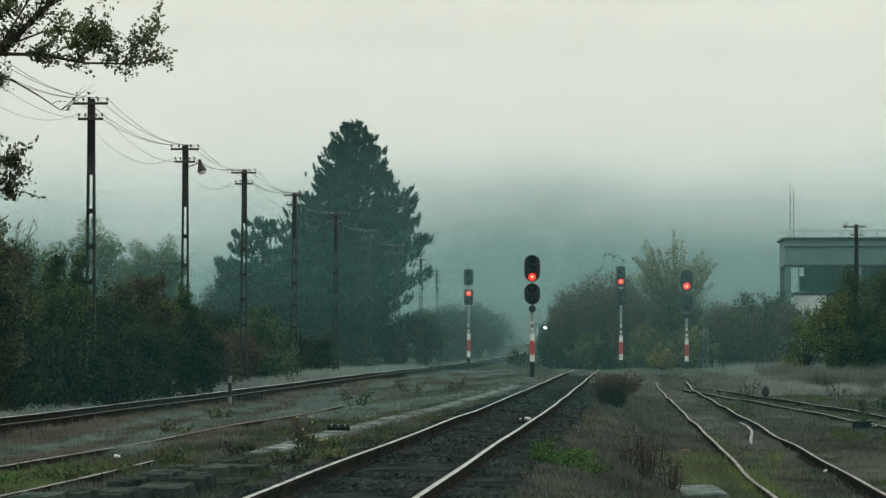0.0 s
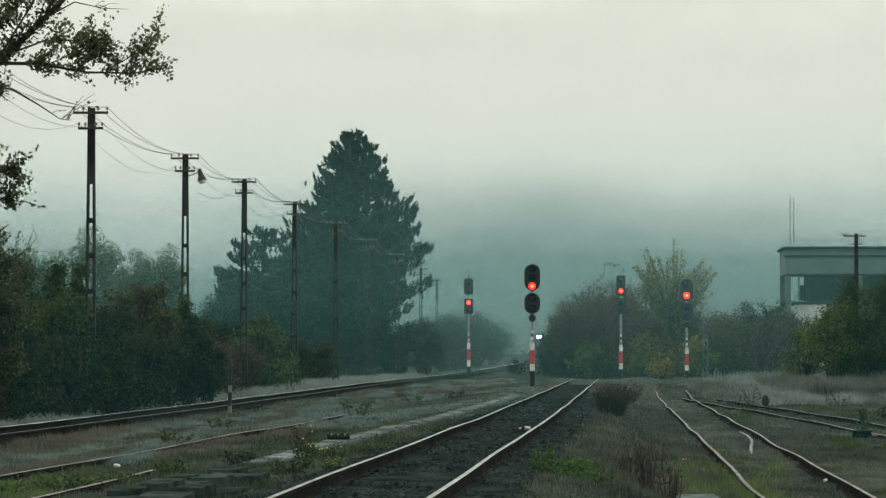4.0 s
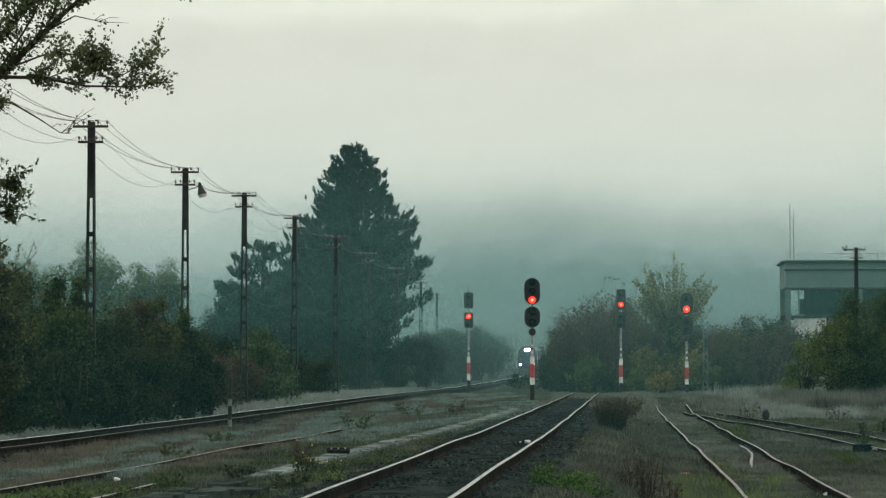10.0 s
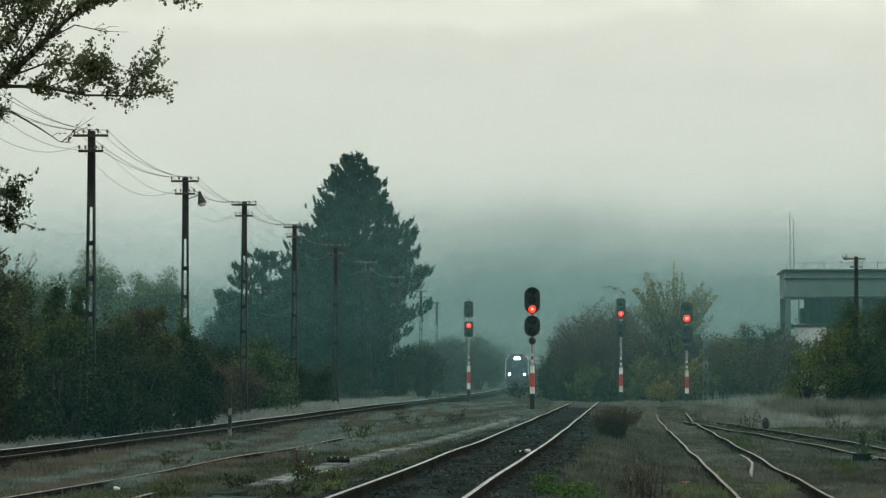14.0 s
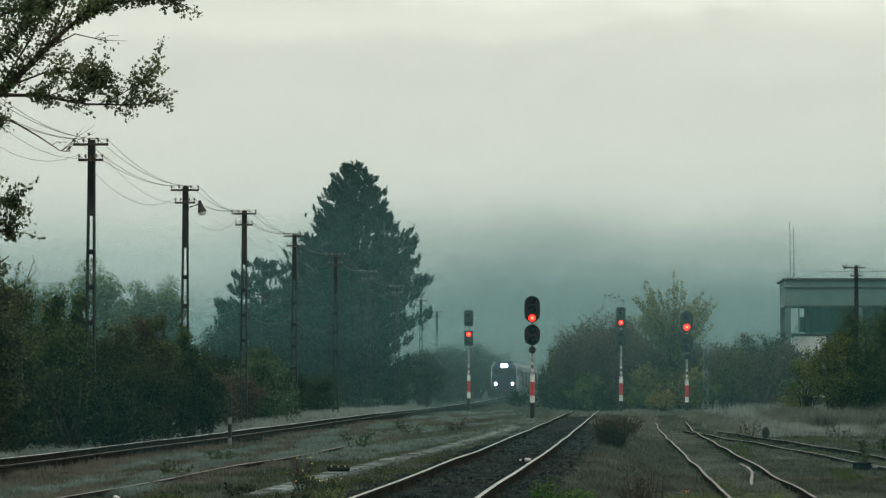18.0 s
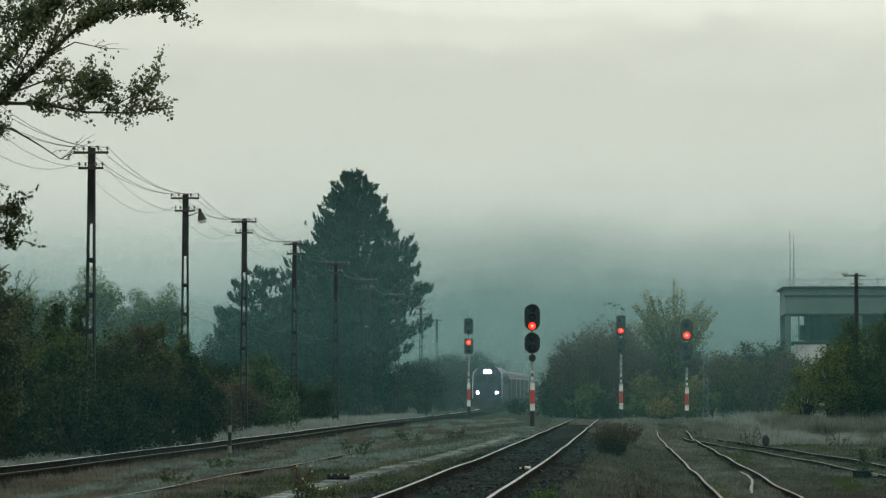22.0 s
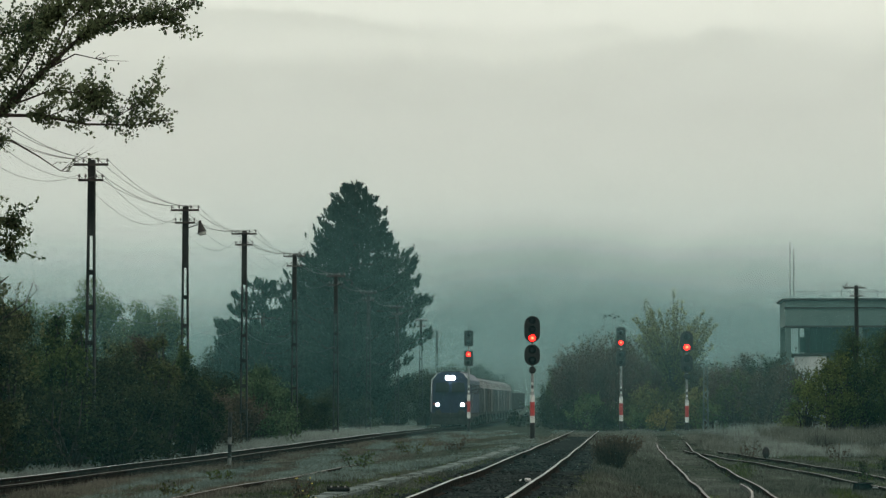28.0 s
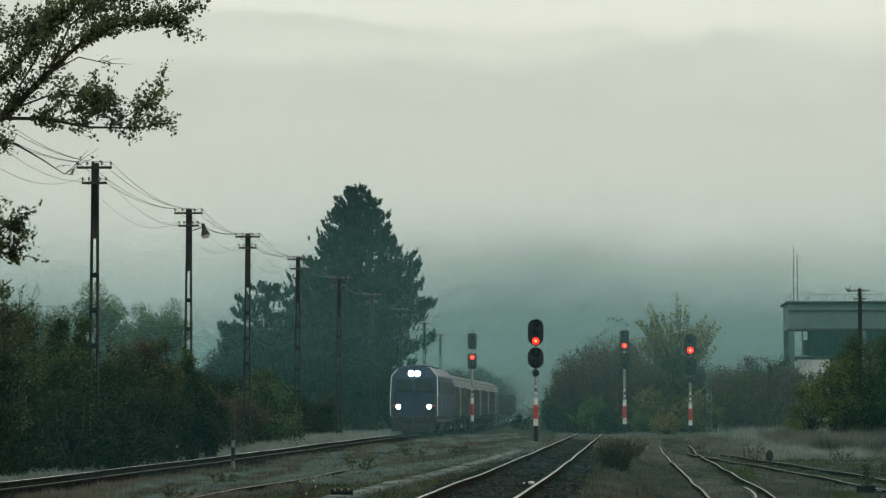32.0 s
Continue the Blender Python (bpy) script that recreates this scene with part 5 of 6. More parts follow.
bm = bmesh.new()
bmesh.ops.create_uvsphere(bm, u_segments=12, v_segments=8, radius=0.16, matrix=Matrix.Translation((0, 0, 0.36)) @ Matrix.Diagonal((0.95, 0.7, 1.5, 1)))
part("weight", bm, BLACK, wt_stand, "black cast iron counterweight")
bm = bmesh.new()
tube(bm, (0.02, 0, 0), (0, 0, 0.26), 0.035, 0.03, 6)
box(bm, -0.25, 0.25, -0.12, 0.12, -0.02, 0.05, 0.01)
part("stand", bm, IRON, wt_stand)

mach = thing("point_machine", "rusty point machine box beside the branch track", "point machine", pose(6.15, 71.5, float(level(6.15, 71.5)), 0, 0, 8))
bm = bmesh.new()
box(bm, -0.18, 0.18, -0.3, 0.3, 0.0, 0.2, 0.03)
part("case", bm, BLACK_AND_SHADE, mach)
bm = bmesh.new()
box(bm, -0.21, 0.21, -0.33, 0.33, 0.202, 0.24, 0.015)
part("cover", bm, BLACK_AND_SHADE, mach)
bm = bmesh.new()
tube(bm, (0.26, 0, 0.12), (0.75, 0, 0.1), 0.025, 0.025, 6)
part("rod", bm, STEEL, mach)

# the loose check rail of the turnout, bent down at its near end
check = thing("check_rail", "short bent check rail beside the yard rail", "rail")
bm = bmesh.new()
zc = float(level(3, 62)) + 0.16
pts = [(3.22, 74, zc - 0.02), (3.22, 70, zc), (3.16, 66.5, zc), (3.0, 63, zc), (2.88, 61, zc), (2.82, 59.5, zc - 0.1)]
for a, b_ in zip(pts, pts[1:]):
    d = Vector(b_) - Vector(a)
    vs = [bm.verts.new((p[0] + u, p[1], p[2] + v)) for p in (a, b_) for u, v in ((-0.03, 0), (0.03, 0), (0.03, -0.14), (-0.03, -0.14))]
    for f in ((0, 1, 5, 4), (1, 2, 6, 5), (2, 3, 7, 6), (3, 0, 4, 7)):
        bm.faces.new([vs[i] for i in f])
bm.faces.new([bm.verts[i] for i in (4, 5, 6, 7)] if not bm.verts.ensure_lookup_table() else [])
part("bar", bm, RAIL_DULL, check)

SLAB_PALE = mat("lichened_concrete", (0.0294, 0.04, 0.037), (0.084, 0.105, 0.098), 4.0, 0.9, 0.5, fine=25, spec=0.0)
slab_thing = thing("concrete_slab", "pale loose concrete slab lying in weeds", "slab", pose(1.0, 40.0, float(level(1.0, 40.0)) + 0.15, 1, -2, 4))
bm = bmesh.new()
box(bm, -0.28, 0.30, -2.6, -0.75, -0.1, 0.05, 0.02)
part("block", bm, SLAB_PALE, slab_thing)


def litter(x, y, size, material, label, seed):
    r = random.Random(seed)
    bm = bmesh.new()
    bmesh.ops.create_icosphere(bm, subdivisions=2, radius=size)
    for v in bm.verts:
        v.co *= r.uniform(0.55, 1.25)
        v.co.z *= 0.55
    ob = part("litter", bm, material)
    ob.matrix_basis = pose(x, y, float(level(x, y)) + size * 0.45 + (0.03 if abs(x + 2.3) < 1.4 else 0), 0, 0, seed * 40)
    tagged(ob, label, "litter", "scraps of litter")


SCRAP = mat("scrap_paper", (0.28, 0.29, 0.285), (0.5, 0.51, 0.5), 9, 0.8, 0.3)
SCRAP_RED = mat("faded_red_scrap", (0.42, 0.12, 0.05), (0.6, 0.22, 0.11), 9, 0.7, 0.3)
litter(-6.9, 38.8, 0.05, SCRAP, "crumpled white paper scrap in the siding", 1)
litter(-1.82, 58.0, 0.08, SCRAP, "crumpled white bag beside the rail", 2)
litter(-1.95, 58.3, 0.05, SCRAP, "small white scrap on the ballast", 3)
litter(1.36, 55.6, 0.1, SCRAP_RED, "faded red scrap in the weeds", 4)
litter(3.5, 47.5, 0.06, SCRAP, "pale stone lying by the yard rail", 5)
litter(0.1, 38.5, 0.07, CONCRETE, "pale lump of concrete in the grass", 6)


# ---------------------------------------------------------------- grass, weeds and stones
def spread(n, r, y0, y1, x0=None, x1=None, keep=None):
    """Points on the ground between y0 and y1, thinning with distance."""
    inv = r.uniform(1 / y1, 1 / y0, n)
    y = 1 / inv
    a, b = -0.225 * y - 0.6, 0.102 * y + 0.6
    if x0 is not None:
        a, b = np.maximum(a, x0), np.minimum(b, x1)
    ok = b > a
    y, a, b = y[ok], a[ok], b[ok]
    x = a + (b - a) * r.uniform(0, 1, len(y))
    if keep is not None:
        ok = keep(x, y)
        x, y = x[ok], y[ok]
    return x, y


def patch(x, y, f, seed):
    return np.sin(x * f + 0.03 * y + seed) * np.sin(y * f * 0.11 + 0.8 * np.sin(x * 0.9) + seed * 2.1) + 0.6 * np.sin(x * f * 2.3 + y * f * 0.17 + seed * 3) + 0.35 * np.sin(x * f * 5.1 - y * f * 0.3 + seed)


def clear_of(x, y, line, half):
    return np.abs(x - lay(line, y)) > half


def grass(name, label, x, y, h, per, lean, material, r, width=0.0055):
    """Tufts of bent blades at the points."""
    n = len(x)
    gz = level(x, y) + ripple(x, y) - 0.01
    bx, by, bz = (np.repeat(v, per) for v in (x, y, gz))
    m = len(bx)
    sc = np.repeat(np.asarray(h) * r.uniform(0.5, 1.25, n), per) * r.uniform(0.5, 1.1, m)
    bx = bx + r.normal(size=m) * 0.07 * (0.5 + np.repeat(y, per) / 60)
    by = by + r.normal(size=m) * 0.12
    a = r.uniform(0, 2 * np.pi, m)
    l = r.uniform(0.1, lean, m) * sc
    w = 1.0 * width * (0.6 + np.repeat(y, per) / 55) * r.uniform(0.6, 1.4, m)
    ca, sa = np.cos(a), np.sin(a)
    p0 = np.stack([bx - sa * w, by + ca * w, bz], -1)
    p1 = np.stack([bx + sa * w, by - ca * w, bz], -1)
    p3 = np.stack([bx + ca * l, by + sa * l, bz + sc], -1)
    return tagged(quads(name, np.stack([p0, p1, p3], 1), material, None, 3), label, "grass", kind="stuff")


def meadow():
    r = np.random.default_rng(77)

    def off_tracks(x, y):
        return clear_of(x, y, T2, 1.25) & clear_of(x, y, T1, 1.15) & ~((np.abs(x - 2.75) < 0.95) & (y < 90) & (patch(x, y, 1.1, 4) < 0.2))
    x, y = spread(24000, r, 23, 170, keep=off_tracks)
    grass("short_grass", "short dark trampled grass between the tracks", x, y, 0.09, 9, 0.9, GRASS_DRY, r)
    # green where damp
    x, y = spread(20000, r, 23, 120, keep=lambda x, y: off_tracks(x, y) & (patch(x, y, 0.55, 1.3) > 0.35))
    grass("green_grass", "patches of low green grass and moss", x, y, 0.07, 10, 0.8, GRASS_GREEN, r)
    # the frosted belt between the main track and the siding
    x, y = spread(26000, r, 40, 190, -11.2, -6.9, lambda x, y: patch(x, y, 1.7, 2.0) > -0.05)
    grass("frosted_grass", "pale frosted grass in drifts between main track and siding", x, y, 0.06 + 0.07 * np.clip(patch(x, y, 1.7, 2.0), 0, 1.2), 12, 1.0, GRASS_MINT, r, 0.003)
    x, y = spread(15000, r, 40, 190, -11.3, -6.6, lambda x, y: patch(x, y, 1.7, 2.0) < 0.3)
    grass("tawny_grass", "tawny dead grass between main track and siding", x, y, 0.05 + 0.09 * np.clip(-patch(x, y, 1.7, 2.0), 0, 1.2), 10, 1.0, GRASS_TAWNY, r, 0.003)
    x, y = spread(2200, r, 52, 150, -11.45, -10.9, lambda x, y: patch(x, y, 1.4, 0.3) > -0.3)
    grass("tawny_grass", "tawny grass leaning against the near rail of the main track", x, y, 0.17, 16, 0.9, GRASS_TAWNY, r, 0.003)
    x, y = spread(5000, r, 60, 200, -8.5, -3.0, lambda x, y: patch(x, y, 0.4, 3.1) > 0.1)
    grass("frosted_grass", "thin frosted grass beside the cable trough", x, y, 0.09, 18, 1.0, GRASS_MINT, r)
    x, y = spread(11000, r, 56, 205, -17.0, -13.8, lambda x, y: (y > 96) | (patch(x, y, 0.5, 1.7) > 0.25))
    grass("frosted_grass", "pale frosted grass strip behind the main track", x, y, np.where(y > 98, 0.42, 0.22), 26, 1.1, GRASS_FROST, r, 0.0032)
    # tall pale grass in the yard and on its bank
    x, y = spread(9000, r, 122, 182, 1.2, 18, lambda x, y: clear_of(x, y, T4, 0.9) & ((np.abs(x - 2.75) > 1.1) | (y > 156)) & (patch(x, y, 0.5, 5.0) > -0.9) & (x > 1.2 + 3.0 * r.uniform(0, 1, len(x)) ** 2 - 0.03 * (y - 122)))
    grass("tall_frosted_grass", "tall pale feathery grass over the yard bank", x, y, np.where((x < 8) & (y > 148), 0.17, 0.24 + 0.006 * (y - 122)), 26, 0.7, GRASS_PALE, r, 0.0048)
    x, y = spread(5200, r, 122, 166, 5.0, 18, lambda x, y: clear_of(x, y, T4, 0.8) & (patch(x, y, 0.45, 1.0) > -0.5) & (x > 5.5 + 3.0 * r.uniform(0, 1, len(x))))
    grass("tall_frosted_grass", "thick pale frosted grass mound in the yard", x, y, 0.34 + 0.007 * (y - 122), 30, 0.7, GRASS_FROST, r, 0.0044)
    x, y = spread(2600, r, 136, 151, 8.0, 18, lambda x, y: patch(x, y, 0.7, 2.2) > -0.7)
    grass("tall_frosted_grass", "high feathery grass before the bushes", x, y, 0.75 + 0.25 * np.clip(patch(x, y, 0.7, 2.2), -0.5, 1.0), 26, 0.6, GRASS_PALE, r, 0.0046)
    x, y = spread(3400, r, 118, 178, -3.2, 2.0, lambda x, y: clear_of(x, y, T2, 1.0) | (y > 152))
    grass("tall_frosted_grass", "grey grass closing over the end of the track", x, y, 0.18, 30, 1.1, GRASS_PALE, r, 0.0034)
    x, y = spread(7000, r, 36, 126, -0.5, 1.8)
    grass("dry_grass", "brown dry grass between middle and yard tracks", x, y, 0.14, 16, 1.0, GRASS_DRY, r)
    x, y = spread(8000, r, 50, 128, 3.7, 14, lambda x, y: clear_of(x, y, T4, 0.7))
    grass("dry_grass", "grey brown dry grass beside the branch track", x, y, 0.10, 14, 1.0, GRASS_DRY, r)
    x, y = spread(11000, r, 44, 124, 3.7, 15, lambda x, y: clear_of(x, y, T4, 0.6) & (np.hypot(x - 5.9, (y - 111) * 0.2) > 0.6) & (np.hypot(x - 6.15, (y - 70) * 0.2) > 0.6) & (patch(x, y, 0.6, 3.3) > -0.35))
    grass("frosted_grass", "thin frosted grass over the yard", x, y, 0.10, 16, 1.2, GRASS_PALE, r, 0.003)
    x, y = spread(5000, r, 40, 126, -0.4, 1.9, lambda x, y: patch(x, y, 0.8, 4.3) > 0.0)
    grass("frosted_grass", "frosted grass between middle and yard tracks", x, y, 0.13, 14, 1.2, GRASS_PALE, r, 0.0026)
    x, y = spread(3600, r, 62, 122, 3.6, 11, lambda x, y: clear_of(x, y, T4, 0.7) & (patch(x, y, 0.9, 8.0) > 0.25))
    grass("green_grass", "green weeds inside the turnout", x, y, 0.18, 14, 0.8, GRASS_GREEN, r)
    # rank green grass at the nearest yard rail
    x, y = spread(1100, r, 36, 53, 0.9, 3.0, lambda x, y: ((x > 1.5) | (y > 40.5)) & ((x < 1.9) | (patch(x, y, 1.3, 2.0) > 0.3)))
    grass("rank_grass", "rank yellow-green grass over the yard rail", x, y, 0.22, 14, 0.9, GRASS_RANK, r, 0.0026)
    x, y = spread(260, r, 40, 66, 1.75, 2.25, lambda x, y: patch(x, y, 1.1, 2.5) > 0.1)
    grass("rank_grass", "rank grass hiding the yard rail in places", x, y, 0.24, 14, 0.8, GRASS_RANK, r, 0.0034)
    x, y = spread(4200, r, 54, 150, 1.9, 3.6, lambda x, y: patch(x, y, 0.9, 5.3) > -0.1)
    grass("frosted_grass", "thin frosted grass between the yard rails", x, y, 0.11, 14, 1.2, GRASS_PALE, r, 0.003)
    x, y = spread(700, r, 38, 58, 2.2, 5.5, lambda x, y: patch(x, y, 1.5, 2.0) > 0.2)
    grass("rank_grass", "green grass between the yard sleepers", x, y, 0.15, 9, 0.8, GRASS_RANK, r, 0.0026)
    x, y = spread(1800, r, 27, 35, -7.2, -5.3, lambda x, y: patch(x, y, 1.2, 0.5) > -0.4)
    grass("rank_grass", "yellow-green grass in the siding", x, y, 0.1, 14, 0.8, GRASS_RANK, r, 0.0028)
    # sparse blades in the ballast
    x, y = spread(2600, r, 30, 160, -3.8, -0.9, lambda x, y: patch(x, y, 1.3, 6.0) > 0.2)
    grass("sparse_grass", "sparse dry blades growing in the ballast", x, y, 0.09, 6, 0.9, GRASS_DRY, r, 0.004)


meadow()


def stones():
    """Broken ballast stones on the middle track's bed and on the main track."""
    r = np.random.default_rng(15)
    xs, ys = [], []
    for line, n, half, y0, y1 in ((T2, 15000, 1.45, 22, 100),):
        y = 1 / r.uniform(1 / y1, 1 / y0, n)
        xs.append(lay(line, y) + r.uniform(-half, half, n))
        ys.append(y)
    x, y = np.concatenate(xs), np.concatenate(ys)
    n = len(x)
    s = r.uniform(0.018, 0.042, n) * (0.8 + y / 80)
    z = level(x, y) + ripple(x, y) + 0.012 + r.uniform(0, 0.02, n)
    ring = []
    rot = r.uniform(0, 2 * np.pi, n)
    for k in range(4):
        a = rot + k * np.pi / 2 + r.uniform(-0.35, 0.35, n)
        q = s * r.uniform(0.7, 1.35, n)
        ring.append(np.stack([x + np.cos(a) * q, y + np.sin(a) * q, z + r.uniform(-0.2, 0.4, n) * s], -1))
    top = np.stack([x + r.uniform(-0.4, 0.4, n) * s, y + r.uniform(-0.4, 0.4, n) * s, z + s * r.uniform(0.5, 1.0, n)], -1)
    v = np.stack(ring + [top], 1).reshape(-1, 3)
    f = np.array([(0, 1, 4), (1, 2, 4), (2, 3, 4), (3, 0, 4)])
    faces = (np.arange(n)[:, None, None] * 5 + f[None]).reshape(-1, 3)
    me = bpy.data.meshes.new("ballast_stones")
    me.vertices.add(len(v))
    me.vertices.foreach_set("co", v.astype(np.float32).ravel())
    me.loops.add(len(faces) * 3)
    me.loops.foreach_set("vertex_index", faces.astype(np.int32).ravel())
    me.polygons.add(len(faces))
    me.polygons.foreach_set("loop_start", np.arange(0, len(faces) * 3, 3, dtype=np.int32))
    me.update(calc_edges=True)
    me.materials.append(GRAVEL)
    tagged(new("ballast", me), "dark broken ballast stones between the rails", "ballast", kind="stuff")
    # the main track's bed, with the shade between its rails in the colour
    bm = bmesh.new()
    rows = []
    for yy in np.arange(-20, 690, 2.5):
        rows.append([bm.verts.new((-12.5 + u, yy, float(level(-12.5, yy)) + h)) for u, h in ((-1.9, -0.08), (-1.3, 0.03), (0, 0.036), (1.3, 0.03), (1.9, -0.08))])
    for a, b in zip(rows, rows[1:]):
        for i in range(4):
            bm.faces.new((a[i], a[i + 1], b[i + 1], b[i]))
    tagged(part("track_bed", bm, BLACK_AND_SHADE), "black ballast bed of the main track with rail shade in its colour", "track bed", kind="structure")
    # the bed under them
    bm = bmesh.new()
    rows = []
    for yy in np.arange(-20, 172, 1.5):
        c = float(lay(T2, yy))
        rows.append([bm.verts.new((c + u, yy, float(level(c, yy)) + h)) for u, h in ((-1.9, -0.06), (-1.4, 0.028), (0, 0.034), (1.4, 0.028), (1.9, -0.12))])
    for a, b in zip(rows, rows[1:]):
        for i in range(4):
            bm.faces.new((a[i], a[i + 1], b[i + 1], b[i]))
    bed = part("track_bed", bm, GRAVEL)
    tagged(bed, "dark oily ballast bed of the middle track", "track bed", kind="structure")


stones()


def weed(x, y, h, w, material, label, seed, stalks=14, leafy=60, size=0.035, name="weed", flower=None):
    r = np.random.default_rng(seed)
    s = thing(name, label, "plant", pose(x, y, float(level(x, y)) - 0.01), "weeds")
    bm = bmesh.new()
    pts, tips = [], []
    for i in range(stalks):
        a = r.uniform(0, 2 * math.pi)
        o = Vector((math.cos(a) * w * 0.3 * r.uniform(0, 1), math.sin(a) * w * 0.3 * r.uniform(0, 1), 0))
        e = o + Vector((math.cos(a) * w * 0.4 * r.uniform(0.2, 1), math.sin(a) * w * 0.4 * r.uniform(0.2, 1), h * r.uniform(0.55, 1.0)))
        limb(bm, [o, o.lerp(e, 0.5) + Vector((r.normal() * 0.02, r.normal() * 0.02, 0.02)), e], [0.008, 0.007, 0.004], 4)
        tips.append(e)
        for j in range(leafy // 4):
            p = o.lerp(e, r.uniform(0.15, 1.0))
            pts.append((p.x + r.normal() * w * 0.07, p.y + r.normal() * w * 0.07, p.z + r.normal() * 0.03))
    tagged(part("stalk_cluster", bm, BARK, s), kind="stuff")
    tagged(quads("leafage", leaf_quads(np.array(pts), size, r), material, s), kind="stuff")
    if flower:
        for e in tips[:5]:
            bm = bmesh.new()
            bmesh.ops.create_icosphere(bm, subdivisions=1, radius=0.014, matrix=Matrix.Translation(e))
            part("flower", bm, flower, s, "small yellow flower head")
    return s


YELLOW = mat("yellow_petals", (0.22, 0.19, 0.03), (0.36, 0.32, 0.07), 20, 0.7, 0.2)


def weeds():
    for i, (x, y, h, w, m, nm, st, lf, sz) in enumerate([
            (-0.72, 37.0, 0.20, 0.8, LEAF_WEED, "low bright green leafy plant beside the rail", 40, 140, 0.03),
            (-0.98, 38.0, 0.34, 0.4, LEAF_WEED, "upright bright green leafy weed", 14, 120, 0.028),
            (-0.42, 36.0, 0.16, 0.7, LEAF_WEED, "low green leafy plant in grass", 22, 110, 0.028),
            (0.45, 40.0, 0.85, 0.55, LEAF_BROWN, "tall dry brown weed stalks", 22, 60, 0.03),
            (0.25, 42.0, 0.6, 0.45, LEAF_BROWN, "dry brown weed stalks", 16, 60, 0.03),
            (0.75, 38.2, 0.6, 0.35, LEAF_BROWN, "thin dry weed stalks by the slab", 15, 60, 0.03),
            (-4.85, 43.5, 0.48, 0.4, LEAF_BROWN, "dark weed with small yellow flowers", 16, 40, 0.035),
            (-4.6, 41.5, 0.26, 0.5, LEAF_GREEN, "leafy green weed with yellow flowers", 12, 50, 0.04),
            (-5.2, 39.5, 0.22, 0.6, LEAF_DARK, "low dark weed beside the slabs", 12, 50, 0.04),
            (-3.9, 45.5, 0.14, 0.9, LEAF_MID, "low yellow-green weed by the trough", 24, 100, 0.025),
            (-3.7, 49.5, 0.14, 1.1, LEAF_MID, "spreading yellow-green weed by the trough", 24, 100, 0.028),
            (-3.5, 57.0, 0.18, 0.9, LEAF_GREEN, "low green weed by the trough", 14, 50, 0.05),
            (-3.9, 38.2, 0.16, 0.7, LEAF_MID, "low yellow-green weed near the slabs", 18, 90, 0.025),
            (-4.2, 36.0, 0.2, 0.7, LEAF_DARK, "dark weed at the end of the slabs", 14, 50, 0.04),
            (-0.12, 78, 1.0, 0.95, LEAF_BROWN, "dense reddish brown dry bush beside the track", 190, 150, 0.028),
            (0.4, 117, 0.9, 1.4, LEAF_BROWN, "reddish brown dry bush in pale grass", 36, 90, 0.06),
            (5.45, 116, 0.9, 1.2, LEAF_BROWN, "thin russet weed behind the lever", 14, 30, 0.06),
            (9.0, 116, 0.8, 1.1, LEAF_BROWN, "thin russet weed in pale grass", 12, 30, 0.06),
            (7.3, 84, 0.7, 0.4, LEAF_DARK, "narrow dark weed beside the branch track", 10, 50, 0.05),
            (6.7, 78, 0.55, 0.4, LEAF_GREEN, "upright green weed beside the branch track", 10, 50, 0.05),
            (9.0, 95, 0.6, 0.9, LEAF_DARK, "dark weed in the yard grass", 12, 50, 0.06),
            (-6.5, 71, 0.5, 0.9, LEAF_GREEN, "green weed over the buried siding", 14, 60, 0.05),
            (-9.2, 66, 0.35, 0.8, LEAF_GREEN, "green weed in frosted grass", 12, 50, 0.05),
            (-6.9, 95, 0.45, 1.0, LEAF_OLIVE, "brownish weed in frosted grass", 14, 40, 0.06),
            (-5.9, 104, 0.45, 0.9, LEAF_BROWN, "russet weed near the signal", 14, 40, 0.06),
            (-8.0, 51, 0.3, 0.7, LEAF_OLIVE, "brownish weed in frosted grass", 12, 40, 0.05),
            (-6.75, 30.6, 0.2, 0.7, LEAF_WEED, "green leafy weed in the siding", 22, 110, 0.028),
            (-6.35, 32.2, 0.22, 0.8, LEAF_MID, "yellow-green leafy weed over the siding", 24, 110, 0.026),
            (-6.0, 33.6, 0.16, 0.6, LEAF_MID, "low leafy weed beside the buried rail", 20, 100, 0.026),
            (-5.6, 35.6, 0.22, 0.6, LEAF_GREEN, "leafy weed at the end of the buried rail", 18, 90, 0.03),
            (-4.25, 42.3, 0.2, 0.5, LEAF_MID, "low weed with a few yellow flowers", 16, 80, 0.028),
            (-7.7, 33, 0.25, 0.5, LEAF_DARK, "dark low weed beside the siding", 12, 40, 0.04)]):
        weed(x, y, h, w, m, nm, 600 + i, st, lf, sz, "dry_bush" if "dry bush" in nm else "weed", YELLOW if "yellow flowers" in nm else None)


weeds()


# ---------------------------------------------------------------- the train
NAVY = mat("navy_locomotive_paint", (0.005, 0.010, 0.028), (0.012, 0.021, 0.052), 1.2, 0.5, 0.05, spec=0.15, metal=0.01, fine=12)
SKIRT = mat("grimy_underframe", (0.006, 0.006, 0.006), (0.02, 0.019, 0.018), 3, 0.8, 0.3, fine=20)
ROOF = mat("grey_sheet_roof", (0.05, 0.055, 0.056), (0.12, 0.128, 0.128), 0.8, 0.6, 0.1, fine=10)
WAGON_GREY = mat("grey_wagon_paint", (0.022, 0.028, 0.030), (0.058, 0.066, 0.070), 0.8, 0.7, 0.05, fine=12)
WAGON_BROWN = mat("brown_wagon_paint", (0.026, 0.026, 0.026), (0.064, 0.060, 0.060), 0.8, 0.7, 0.05, fine=12)
